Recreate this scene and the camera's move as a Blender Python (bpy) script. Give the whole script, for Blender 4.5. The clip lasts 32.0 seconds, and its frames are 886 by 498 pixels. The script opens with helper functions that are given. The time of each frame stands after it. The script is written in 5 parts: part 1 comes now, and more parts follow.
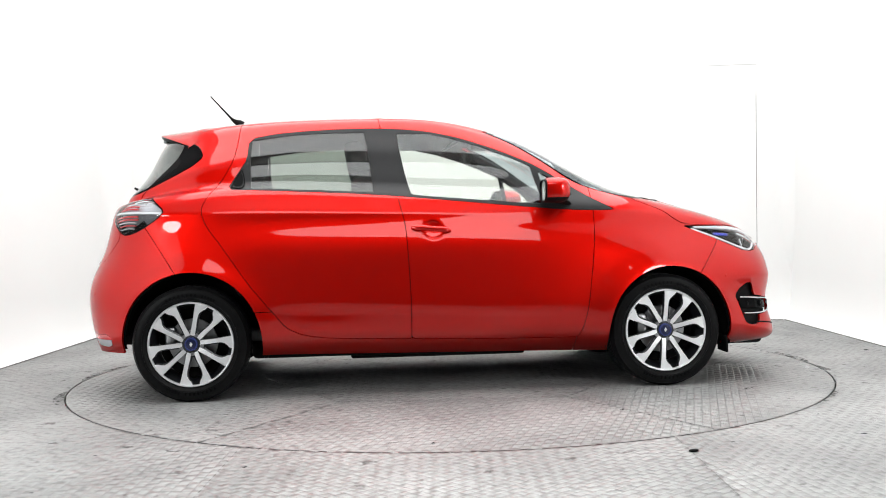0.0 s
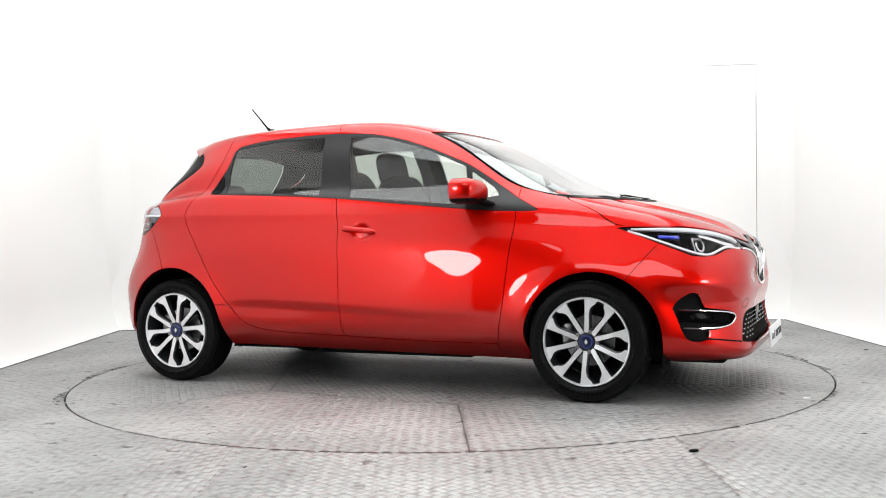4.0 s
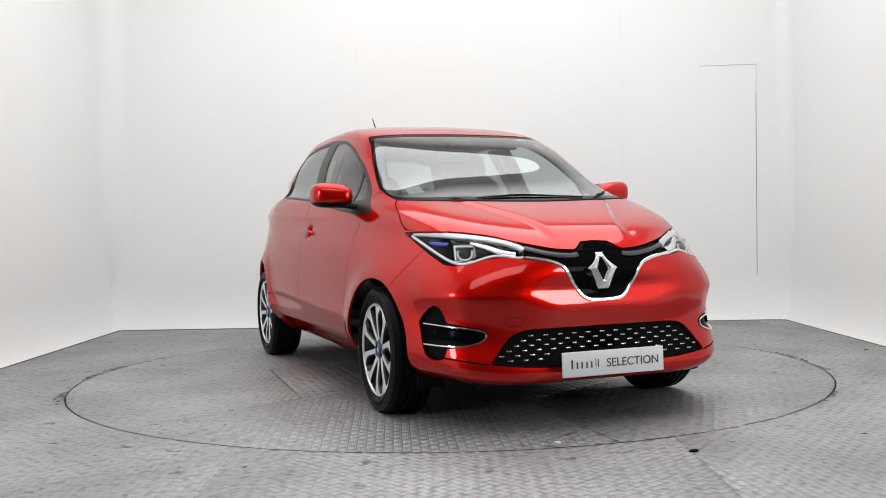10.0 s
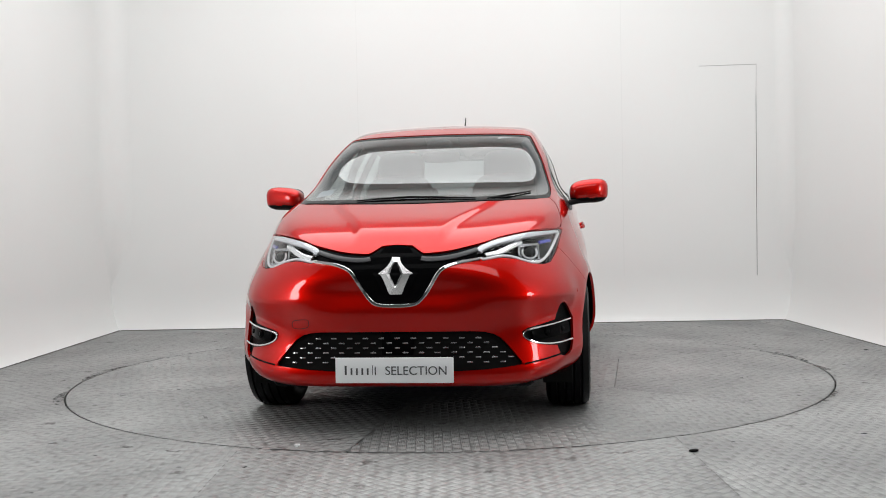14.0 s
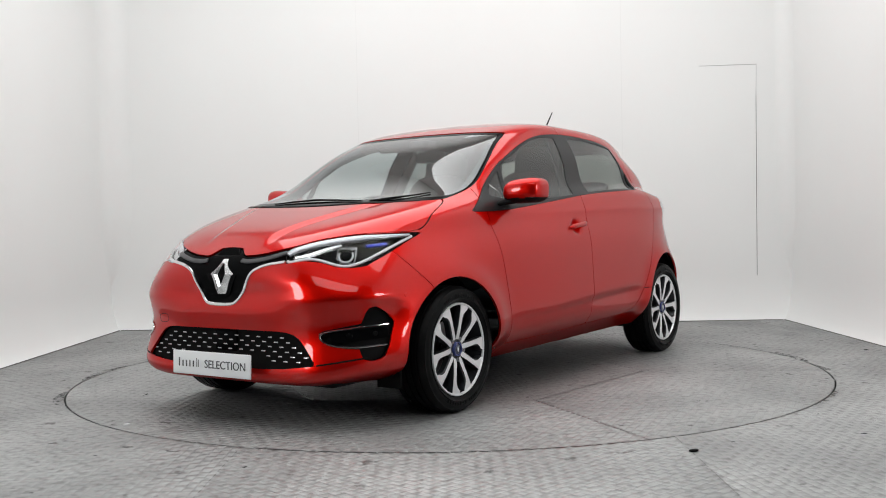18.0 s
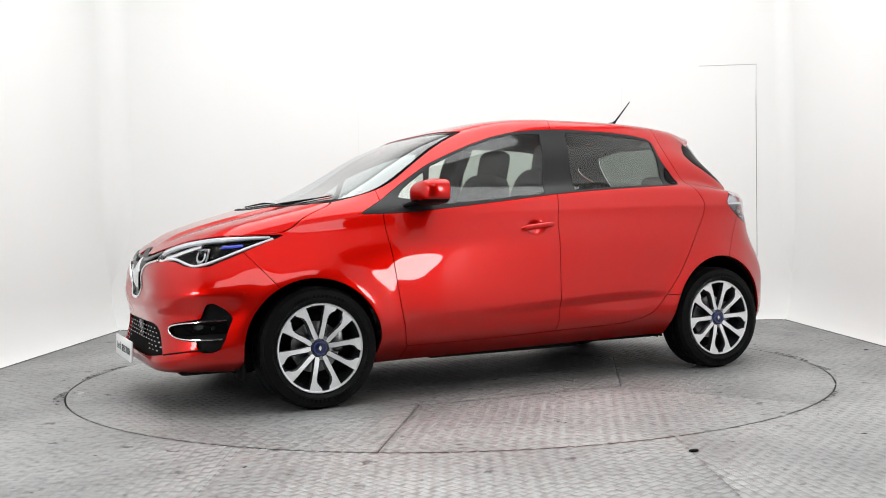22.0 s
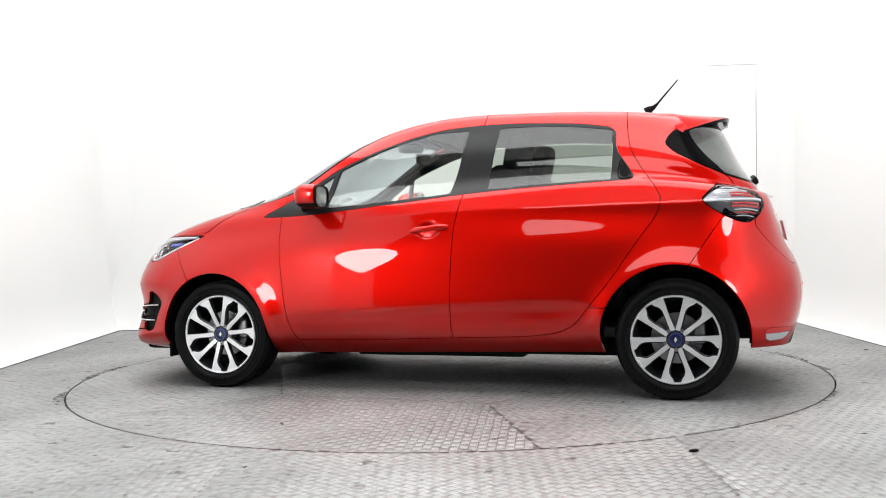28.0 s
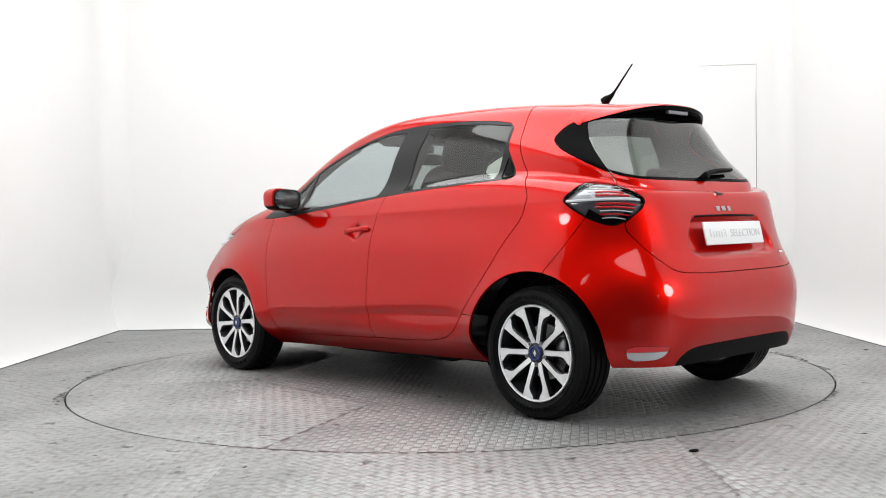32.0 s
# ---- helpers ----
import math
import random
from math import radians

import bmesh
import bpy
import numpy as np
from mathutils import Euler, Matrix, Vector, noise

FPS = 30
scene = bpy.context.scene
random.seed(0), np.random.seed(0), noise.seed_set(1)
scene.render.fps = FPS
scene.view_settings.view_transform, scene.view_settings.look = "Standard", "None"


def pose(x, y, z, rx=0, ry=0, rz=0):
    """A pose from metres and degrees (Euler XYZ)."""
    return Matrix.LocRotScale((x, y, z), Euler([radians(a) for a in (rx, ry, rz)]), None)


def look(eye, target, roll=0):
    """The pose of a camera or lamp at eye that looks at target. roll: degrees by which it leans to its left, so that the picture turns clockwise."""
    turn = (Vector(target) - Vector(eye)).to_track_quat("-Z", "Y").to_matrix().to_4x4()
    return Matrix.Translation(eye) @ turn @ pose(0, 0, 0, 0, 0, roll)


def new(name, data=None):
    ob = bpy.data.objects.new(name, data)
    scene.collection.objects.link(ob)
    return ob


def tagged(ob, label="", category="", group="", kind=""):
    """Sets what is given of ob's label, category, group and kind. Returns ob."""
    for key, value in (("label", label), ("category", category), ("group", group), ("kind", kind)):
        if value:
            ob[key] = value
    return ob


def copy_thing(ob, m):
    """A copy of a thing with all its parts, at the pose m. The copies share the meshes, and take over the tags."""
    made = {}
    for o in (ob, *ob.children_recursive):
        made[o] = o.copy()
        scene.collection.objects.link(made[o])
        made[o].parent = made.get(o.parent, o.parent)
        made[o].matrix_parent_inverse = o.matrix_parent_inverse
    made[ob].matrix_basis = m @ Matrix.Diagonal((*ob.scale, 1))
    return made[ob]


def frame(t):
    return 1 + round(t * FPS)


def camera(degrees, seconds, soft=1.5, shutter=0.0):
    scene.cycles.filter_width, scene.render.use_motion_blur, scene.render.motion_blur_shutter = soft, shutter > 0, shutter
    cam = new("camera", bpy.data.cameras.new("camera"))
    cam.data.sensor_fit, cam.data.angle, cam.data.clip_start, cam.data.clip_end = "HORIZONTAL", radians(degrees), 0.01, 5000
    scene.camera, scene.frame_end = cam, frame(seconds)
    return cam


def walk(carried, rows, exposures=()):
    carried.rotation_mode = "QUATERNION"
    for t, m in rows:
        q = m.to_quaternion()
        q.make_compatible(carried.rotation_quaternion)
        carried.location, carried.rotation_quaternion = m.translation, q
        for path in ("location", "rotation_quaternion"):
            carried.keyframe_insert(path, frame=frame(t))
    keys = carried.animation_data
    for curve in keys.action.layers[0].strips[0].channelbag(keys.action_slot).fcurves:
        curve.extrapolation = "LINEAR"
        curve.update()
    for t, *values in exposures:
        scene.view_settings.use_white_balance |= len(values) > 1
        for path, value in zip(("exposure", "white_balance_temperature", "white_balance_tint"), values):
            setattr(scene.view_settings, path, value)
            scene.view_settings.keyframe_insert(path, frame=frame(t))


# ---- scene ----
# ---- camera ----
EYE = Vector((0.0, -6.2765, 0.9134))
PITCH, ROLL, PAN = radians(-1.3293), -1.2463, radians(-0.2067)
AIM = EYE + Vector((math.sin(PAN) * math.cos(PITCH), math.cos(PAN) * math.cos(PITCH), math.sin(PITCH)))
cam = camera(47.769, 32.0, soft=1.0)
VIEW = look(EYE, AIM, ROLL)
walk(cam, [(0.0, VIEW), (32.0, VIEW)],
     exposures=[(0.0, -0.03), (3.5, -0.07), (6.0, -0.34), (7.0, -0.38), (8.0, -0.43), (9.0, -0.58), (11.0, -0.66), (13.0, -0.74), (15.0, -0.76), (17.0, -0.76), (18.0, -0.74), (20.0, -0.51), (21.0, -0.36), (22.0, -0.39), (23.0, -0.36), (24.0, -0.20), (25.0, -0.04), (28.0, -0.11), (29.0, -0.32), (30.0, -0.47), (31.0, -0.29), (32.0, -0.30)])

# heading of the turntable, degrees
TURN = [(0, 5.07), (1, -2.4), (2, -9.8), (3, -17.0), (6, -38.4), (7, -45.78), (8, -53.15), (9, -60.54), (10, -67.93), (11, -75.22), (12, -82.5), (13, -89.74),
        (14, -96.9), (17, -117.42), (18, -124.4), (19, -131.5), (20, -138.85), (21, -146.25), (22, -153.6), (23, -160.92), (24, -168.2), (25, -175.4), (28, -196.82),
        (29, -204.25), (30, -211.74), (31, -219.2), (32, -226.36)]
CAR_OFF = Vector((-0.1588, -0.0029, 0.0))
DISC_R = 2.2626

# ---- world and light ----
world = bpy.data.worlds.new("studio_world")
scene.world = world
world.use_nodes = True
world.node_tree.nodes["Background"].inputs[0].default_value = (0.8, 0.85, 0.9, 1)
world.node_tree.nodes["Background"].inputs[1].default_value = 0.05


def area_lamp(name, at, target, sx, sy, watts, colour=(1, 1, 1), shape="RECTANGLE"):
    d = bpy.data.lights.new(name, "AREA")
    d.shape, d.size, d.size_y, d.energy, d.color = shape, sx, sy, watts, colour
    o = new(name, d)
    o.matrix_world = look(at, target)
    return tagged(o, "", "lamp", kind="structure")


area_lamp("ceiling_light", (0, -0.25, 4.45), (0, -0.25, 0), 5.5, 4.9, 345, (0.975, 1.0, 1.0))
area_lamp("softbox_light", (-2.9, -3.75, 1.45), (0.3, 0.2, 0.85), 0.66, 0.9, 30, (0.98, 1.0, 1.0), "ELLIPSE")
area_lamp("front_light", (0, -5.3, 4.1), (0, 0, 0.7), 4.6, 1.4, 86, (0.98, 1.0, 1.0))
area_lamp("softbox_light", (2.9, -3.75, 1.45), (-0.3, 0.2, 0.85), 0.66, 0.9, 30, (0.98, 1.0, 1.0), "ELLIPSE")


# ---- materials ----
def mat(name, colour, rough=0.5, metal=0.0, coat=0.0, noise_scale=0.0, noise_amt=0.0, bump=0.0, bump_scale=200.0, spec=0.5):
    m = bpy.data.materials.new(name)
    m.use_nodes = True
    nt = m.node_tree
    b = nt.nodes["Principled BSDF"]
    b.inputs["Base Color"].default_value = (*colour, 1)
    b.inputs["Roughness"].default_value = rough
    b.inputs["Metallic"].default_value = metal
    b.inputs["Coat Weight"].default_value = coat
    b.inputs["Coat Roughness"].default_value = 0.045
    b.inputs["Specular IOR Level"].default_value = spec
    tc = nt.nodes.new("ShaderNodeTexCoord")
    if noise_amt:
        n = nt.nodes.new("ShaderNodeTexNoise")
        n.inputs["Scale"].default_value, n.inputs["Detail"].default_value = noise_scale, 6
        nt.links.new(tc.outputs["Object"], n.inputs["Vector"])
        mix = nt.nodes.new("ShaderNodeMixRGB")
        mix.inputs[1].default_value = (*[c * (1 - noise_amt) for c in colour], 1)
        mix.inputs[2].default_value = (*[min(1, c * (1 + noise_amt)) for c in colour], 1)
        nt.links.new(n.outputs["Fac"], mix.inputs[0])
        nt.links.new(mix.outputs[0], b.inputs["Base Color"])
    if bump:
        n = nt.nodes.new("ShaderNodeTexNoise")
        n.inputs["Scale"].default_value, n.inputs["Detail"].default_value = bump_scale, 3
        nt.links.new(tc.outputs["Object"], n.inputs["Vector"])
        bp = nt.nodes.new("ShaderNodeBump")
        bp.inputs["Strength"].default_value, bp.inputs["Distance"].default_value = bump, 0.002
        nt.links.new(n.outputs["Fac"], bp.inputs["Height"])
        nt.links.new(bp.outputs[0], b.inputs["Normal"])
    return m


def glass_mat(name, tint, base=0.05, rough=0.0):
    m = bpy.data.materials.new(name)
    m.use_nodes = True
    nt = m.node_tree
    nt.nodes.clear()
    out = nt.nodes.new("ShaderNodeOutputMaterial")
    tr = nt.nodes.new("ShaderNodeBsdfTransparent")
    tr.inputs[0].default_value = (*tint, 1)
    gl = nt.nodes.new("ShaderNodeBsdfGlossy")
    gl.inputs["Roughness"].default_value = rough
    gl.inputs["Color"].default_value = (1, 1, 1, 1)
    lw = nt.nodes.new("ShaderNodeLayerWeight")
    lw.inputs[0].default_value = 0.5
    pw, ml, fr = [nt.nodes.new("ShaderNodeMath") for _ in range(3)]
    pw.operation, ml.operation, fr.operation = "POWER", "MULTIPLY", "ADD"
    pw.inputs[1].default_value, ml.inputs[1].default_value, fr.inputs[1].default_value = 4.5, 1 - base, base
    nt.links.new(lw.outputs["Facing"], pw.inputs[0])
    nt.links.new(pw.outputs[0], ml.inputs[0])
    nt.links.new(ml.outputs[0], fr.inputs[0])
    mix = nt.nodes.new("ShaderNodeMixShader")
    nt.links.new(fr.outputs[0], mix.inputs[0])
    nt.links.new(tr.outputs[0], mix.inputs[1])
    nt.links.new(gl.outputs[0], mix.inputs[2])
    nt.links.new(mix.outputs[0], out.inputs[0])
    return m


RED = mat("red_metallic_paint", (0.55, 0.004, 0.0016), 0.40, 0.90, 1.0, spec=0.1)
RED.node_tree.nodes["Principled BSDF"].inputs["Coat IOR"].default_value = 1.46
RED.node_tree.nodes["Principled BSDF"].inputs["Coat Roughness"].default_value = 0.018
# flake paint darkens towards grazing views
RED.node_tree.nodes["Principled BSDF"].inputs["Specular Tint"].default_value = (0.5, 0.07, 0.06, 1)
BLACK_GLOSS = mat("black_gloss_plastic", (0.003, 0.003, 0.0034), 0.08, 0, 0.0, spec=0.09)
BLACK = mat("black_plastic", (0.007, 0.007, 0.0073), 0.5, 0, 0, 40, 0.2, 0.15, 900, 0.2)
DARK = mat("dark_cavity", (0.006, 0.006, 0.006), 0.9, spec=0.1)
PILLAR = mat("satin_black_film", (0.012, 0.012, 0.013), 0.34, 0, 0, 30, 0.15, 0, 200, 0.28)
RUBBER = mat("tyre_rubber", (0.0055, 0.0055, 0.0058), 0.38, 0, 0, 30, 0.3, 0.2, 600, 0.30)
CHROME = mat("chrome", (0.75, 0.75, 0.76), 0.08, 1.0)
SILVER = mat("machined_alloy", (0.84, 0.845, 0.86), 0.40, 0.85, 0.3, 60, 0.06)
ALLOY_DARK = mat("dark_painted_alloy", (0.02, 0.021, 0.024), 0.3, 0.3, 0.3)
EMBLEM = mat("bright_emblem_metal", (0.82, 0.82, 0.83), 0.2, 0.85)
STEEL = mat("brake_steel", (0.35, 0.35, 0.36), 0.35, 1.0, 0, 50, 0.2)
BLUE = mat("blue_cap", (0.035, 0.05, 0.19), 0.25, 0.3, 0.5)
CAP_DARK = mat("dark_blue_cap", (0.012, 0.016, 0.06), 0.2, 0.3, 0.5)
ACCENT = mat("blue_lamp_accent", (0.03, 0.05, 0.55), 0.25, 0.2, 0.5)
WHITE_PLATE = mat("white_plate", (0.82, 0.83, 0.84), 0.35, 0, 0.2, 8, 0.03)
INK = mat("grey_ink", (0.07, 0.07, 0.075), 0.6)
PALE_INK = mat("pale_grey_ink", (0.62, 0.62, 0.64), 0.6)
SATIN = mat("satin_metal", (0.42, 0.42, 0.43), 0.25, 1.0)
DARK_SATIN = mat("dark_satin_plastic", (0.07, 0.07, 0.074), 0.3, 0.4)
FABRIC = mat("seat_fabric", (0.018, 0.019, 0.021), 0.9, 0, 0, 80, 0.3, 0.4, 500)
TRIM = mat("dashboard_plastic", (0.03, 0.03, 0.032), 0.65, 0, 0, 60, 0.2, 0.2, 700)
GLASS = glass_mat("clear_glass", (0.82, 0.87, 0.83), 0.06)
GLASS_TINT = glass_mat("tinted_glass", (0.46, 0.51, 0.47), 0.06)
SCREEN_GLASS_MAT = glass_mat("windscreen_glass", (0.60, 0.67, 0.70), 0.10)
GLASS_REAR = glass_mat("privacy_glass", (0.30, 0.33, 0.315), 0.06)
LENS = glass_mat("lamp_lens", (0.92, 0.93, 0.94), 0.012)
LAMP_RED = mat("red_lamp_plastic", (0.55, 0.01, 0.015), 0.15, 0, 0.6)
LAMP_GREY = mat("smoked_lamp_plastic", (0.10, 0.10, 0.11), 0.25, 0.2, 0.4)
TAIL_BRIGHT = mat("bright_lamp_reflector", (0.55, 0.55, 0.58), 0.25, 0.5, 0.3)
TAIL_SILVER = mat("silver_lamp_plastic", (0.22, 0.22, 0.24), 0.22, 0.4, 0.2)
LAMP_BAR = mat("silver_light_guide", (0.62, 0.63, 0.66), 0.25, 0.35, 0.5)
LAMP_WHITE = mat("white_lamp_plastic", (0.75, 0.76, 0.78), 0.2, 0, 0.5)
for dull in (BLACK_GLOSS, BLACK, RUBBER):
    dull.node_tree.nodes["Principled BSDF"].inputs["IOR"].default_value = 1.22
WALL = mat("white_wall_paint", (0.82, 0.82, 0.812), 0.38, 0, 0, 0.9, 0.03, 0.10, 14)
HALL = mat("dark_hall_concrete", (0.30, 0.30, 0.30), 0.8, 0, 0, 1.2, 0.3)
PALE_CRACK = mat("painted_joint", (0.76, 0.76, 0.75), 0.6)
CRACK = mat("grey_joint", (0.16, 0.155, 0.15), 0.9)


def plate_mat(name, colour, rough, metal):
    """Worn grey steel of the tread plates, with grime."""
    m = bpy.data.materials.new(name)
    m.use_nodes = True
    nt = m.node_tree
    N, L = nt.nodes.new, nt.links.new
    b = nt.nodes["Principled BSDF"]
    tc = N("ShaderNodeTexCoord")
    # worn and dirty patches at two scales
    big, fine, spots = N("ShaderNodeTexNoise"), N("ShaderNodeTexNoise"), N("ShaderNodeTexNoise")
    for n, sc, de in ((big, 1.3, 5), (fine, 26, 5), (spots, 9, 3)):
        n.inputs["Scale"].default_value, n.inputs["Detail"].default_value = sc, de
        L(tc.outputs["Object"], n.inputs["Vector"])
    r1, r2, r3 = N("ShaderNodeValToRGB"), N("ShaderNodeValToRGB"), N("ShaderNodeValToRGB")
    r1.color_ramp.elements[0].position, r1.color_ramp.elements[1].position = 0.35, 0.7
    r1.color_ramp.elements[0].color = (*[c * 0.74 for c in colour], 1)
    r1.color_ramp.elements[1].color = (*[c * 1.10 for c in colour], 1)
    r2.color_ramp.elements[0].position, r2.color_ramp.elements[1].position = 0.36, 0.52
    r2.color_ramp.elements[0].color, r2.color_ramp.elements[1].color = (0.70, 0.69, 0.68, 1), (1, 1, 1, 1)
    r3.color_ramp.elements[0].position, r3.color_ramp.elements[1].position = 0.285, 0.33
    r3.color_ramp.elements[0].color, r3.color_ramp.elements[1].color = (0.35, 0.34, 0.33, 1), (1, 1, 1, 1)
    L(big.outputs["Fac"], r1.inputs[0]), L(fine.outputs["Fac"], r2.inputs[0]), L(spots.outputs["Fac"], r3.inputs[0])
    m1, m2 = N("ShaderNodeMixRGB"), N("ShaderNodeMixRGB")
    m1.blend_type = m2.blend_type = "MULTIPLY"
    m1.inputs[0].default_value = m2.inputs[0].default_value = 1.0
    L(r1.outputs[0], m1.inputs[1]), L(r2.outputs[0], m1.inputs[2])
    L(m1.outputs[0], m2.inputs[1]), L(r3.outputs[0], m2.inputs[2])
    L(m2.outputs[0], b.inputs["Base Color"])
    rr = N("ShaderNodeMapRange")
    rr.inputs[3].default_value, rr.inputs[4].default_value = rough - 0.08, rough + 0.1
    L(fine.outputs["Fac"], rr.inputs[0])
    L(rr.outputs[0], b.inputs["Roughness"])
    b.inputs["Metallic"].default_value = metal
    return m


def grime_mat():
    m = bpy.data.materials.new("patchy_grime")
    m.use_nodes = True
    nt = m.node_tree
    b = nt.nodes["Principled BSDF"]
    b.inputs["Base Color"].default_value, b.inputs["Roughness"].default_value = (0.03, 0.028, 0.026, 1), 0.9
    tc = nt.nodes.new("ShaderNodeTexCoord")
    a, c = nt.nodes.new("ShaderNodeTexNoise"), nt.nodes.new("ShaderNodeTexNoise")
    a.inputs["Scale"].default_value, c.inputs["Scale"].default_value, c.inputs["Detail"].default_value = 1.6, 34, 6
    nt.links.new(tc.outputs["Object"], a.inputs["Vector"])
    nt.links.new(tc.outputs["Object"], c.inputs["Vector"])
    add = nt.nodes.new("ShaderNodeMath")
    add.operation = "ADD"
    nt.links.new(a.outputs["Fac"], add.inputs[0])
    nt.links.new(c.outputs["Fac"], add.inputs[1])
    r = nt.nodes.new("ShaderNodeMapRange")
    r.inputs[1].default_value, r.inputs[2].default_value = 1.0, 1.2
    nt.links.new(add.outputs[0], r.inputs[0])
    nt.links.new(r.outputs[0], b.inputs["Alpha"])
    return m


GRIME = grime_mat()
FLOOR = plate_mat("grey_steel_plate", (0.285, 0.288, 0.286), 0.36, 0.6)
BARS = plate_mat("worn_steel_bars", (0.41, 0.414, 0.41), 0.46, 0.5)


# ---- mesh helpers ----
def part(name, bm, material, parent, label="", smooth=True):
    me = bpy.data.meshes.new(name)
    bm.to_mesh(me)
    bm.free()
    for m in material if isinstance(material, (list, tuple)) else [material]:
        me.materials.append(m)
    if smooth:
        for p in me.polygons:
            p.use_smooth = True
        me.set_sharp_from_angle(angle=radians(38))
    o = new(name, me)
    if parent is not None:
        o.parent = parent
    return tagged(o, label)


def pydata(name, verts, faces, material, parent, label="", normals=None, smooth=True, sharp=38):
    me = bpy.data.meshes.new(name)
    me.from_pydata([tuple(map(float, v)) for v in verts], [], [tuple(map(int, f)) for f in faces])
    for m in material if isinstance(material, (list, tuple)) else [material]:
        me.materials.append(m)
    if smooth:
        me.polygons.foreach_set("use_smooth", [True] * len(me.polygons))
    if normals is not None:
        me.normals_split_custom_set_from_vertices([tuple(map(float, n)) for n in normals])
    elif smooth:
        me.set_sharp_from_angle(angle=radians(sharp))
    me.update()
    o = new(name, me)
    if parent is not None:
        o.parent = parent
    return tagged(o, label)


def box(bm, x0, x1, y0, y1, z0, z1, bevel=0.0, m=None):
    r = bmesh.ops.create_cube(bm, size=1.0)
    vs = r["verts"]
    for v in vs:
        v.co = Vector(((x0 + x1) / 2 + v.co.x * (x1 - x0), (y0 + y1) / 2 + v.co.y * (y1 - y0), (z0 + z1) / 2 + v.co.z * (z1 - z0)))
    if bevel:
        es = list({e for v in vs for e in v.link_edges})
        vs = list({v for f in bmesh.ops.bevel(bm, geom=es, offset=bevel, segments=3, affect="EDGES", profile=0.5)["faces"] for v in f.verts} | {v for v in vs if v.is_valid})
    if m is not None:
        for v in vs:
            v.co = m @ v.co
    return vs


def prism(bm, outline, axis, a, b):
    """A flat outline of two-dimensional points, pulled along an axis from a to b."""
    def at(p, h):
        return {"x": (h, p[0], p[1]), "y": (p[0], h, p[1]), "z": (p[0], p[1], h)}[axis]
    lo = [bm.verts.new(at(p, a)) for p in outline]
    hi = [bm.verts.new(at(p, b)) for p in outline]
    n = len(outline)
    bm.faces.new(lo[::-1])
    bm.faces.new(hi)
    for i in range(n):
        bm.faces.new((lo[i], lo[(i + 1) % n], hi[(i + 1) % n], hi[i]))
    bmesh.ops.recalc_face_normals(bm, faces=bm.faces)


def lathe(bm, profile, axis_to, steps=48, a0=0.0, a1=2 * math.pi):
    """Turns a profile of (radius, height) about an axis; axis_to maps (r cos, r sin, h) to a place."""
    full = abs(a1 - a0 - 2 * math.pi) < 1e-6
    rows = []
    for i in range(steps if full else steps + 1):
        a = a0 + (a1 - a0) * i / steps
        rows.append([bm.verts.new(axis_to(r * math.cos(a), r * math.sin(a), h)) for r, h in profile])
    for i in range(steps):
        p, q = rows[i], rows[(i + 1) % len(rows)]
        for j in range(len(profile) - 1):
            bm.faces.new((p[j], q[j], q[j + 1], p[j + 1]))
    bmesh.ops.recalc_face_normals(bm, faces=bm.faces)


def tube(bm, pts, radii, sides=8, flat=1.0, up=Vector((0, 0, 1)), cap=True):
    """A tube through points; flat squeezes it along its second axis."""
    pts = [Vector(p) for p in pts]
    rings = []
    for i, p in enumerate(pts):
        d = (pts[min(i + 1, len(pts) - 1)] - pts[max(i - 1, 0)]).normalized()
        s = d.cross(up)
        s = s.normalized() if s.length > 1e-4 else Vector((1, 0, 0))
        n = s.cross(d)
        r = radii[i] if isinstance(radii, (list, tuple)) else radii
        rings.append([bm.verts.new(p + s * (r * math.cos(2 * math.pi * k / sides)) + n * (r * flat * math.sin(2 * math.pi * k / sides))) for k in range(sides)])
    for a, b in zip(rings, rings[1:]):
        for k in range(sides):
            bm.faces.new((a[k], a[(k + 1) % sides], b[(k + 1) % sides], b[k]))
    if cap:
        bm.faces.new(rings[0][::-1])
        bm.faces.new(rings[-1])
    bmesh.ops.recalc_face_normals(bm, faces=bm.faces)


# ---- the room ----
BACK_L, BACK_R = Vector((-3.062, 3.02, 0)), Vector((3.03, 2.73, 0))


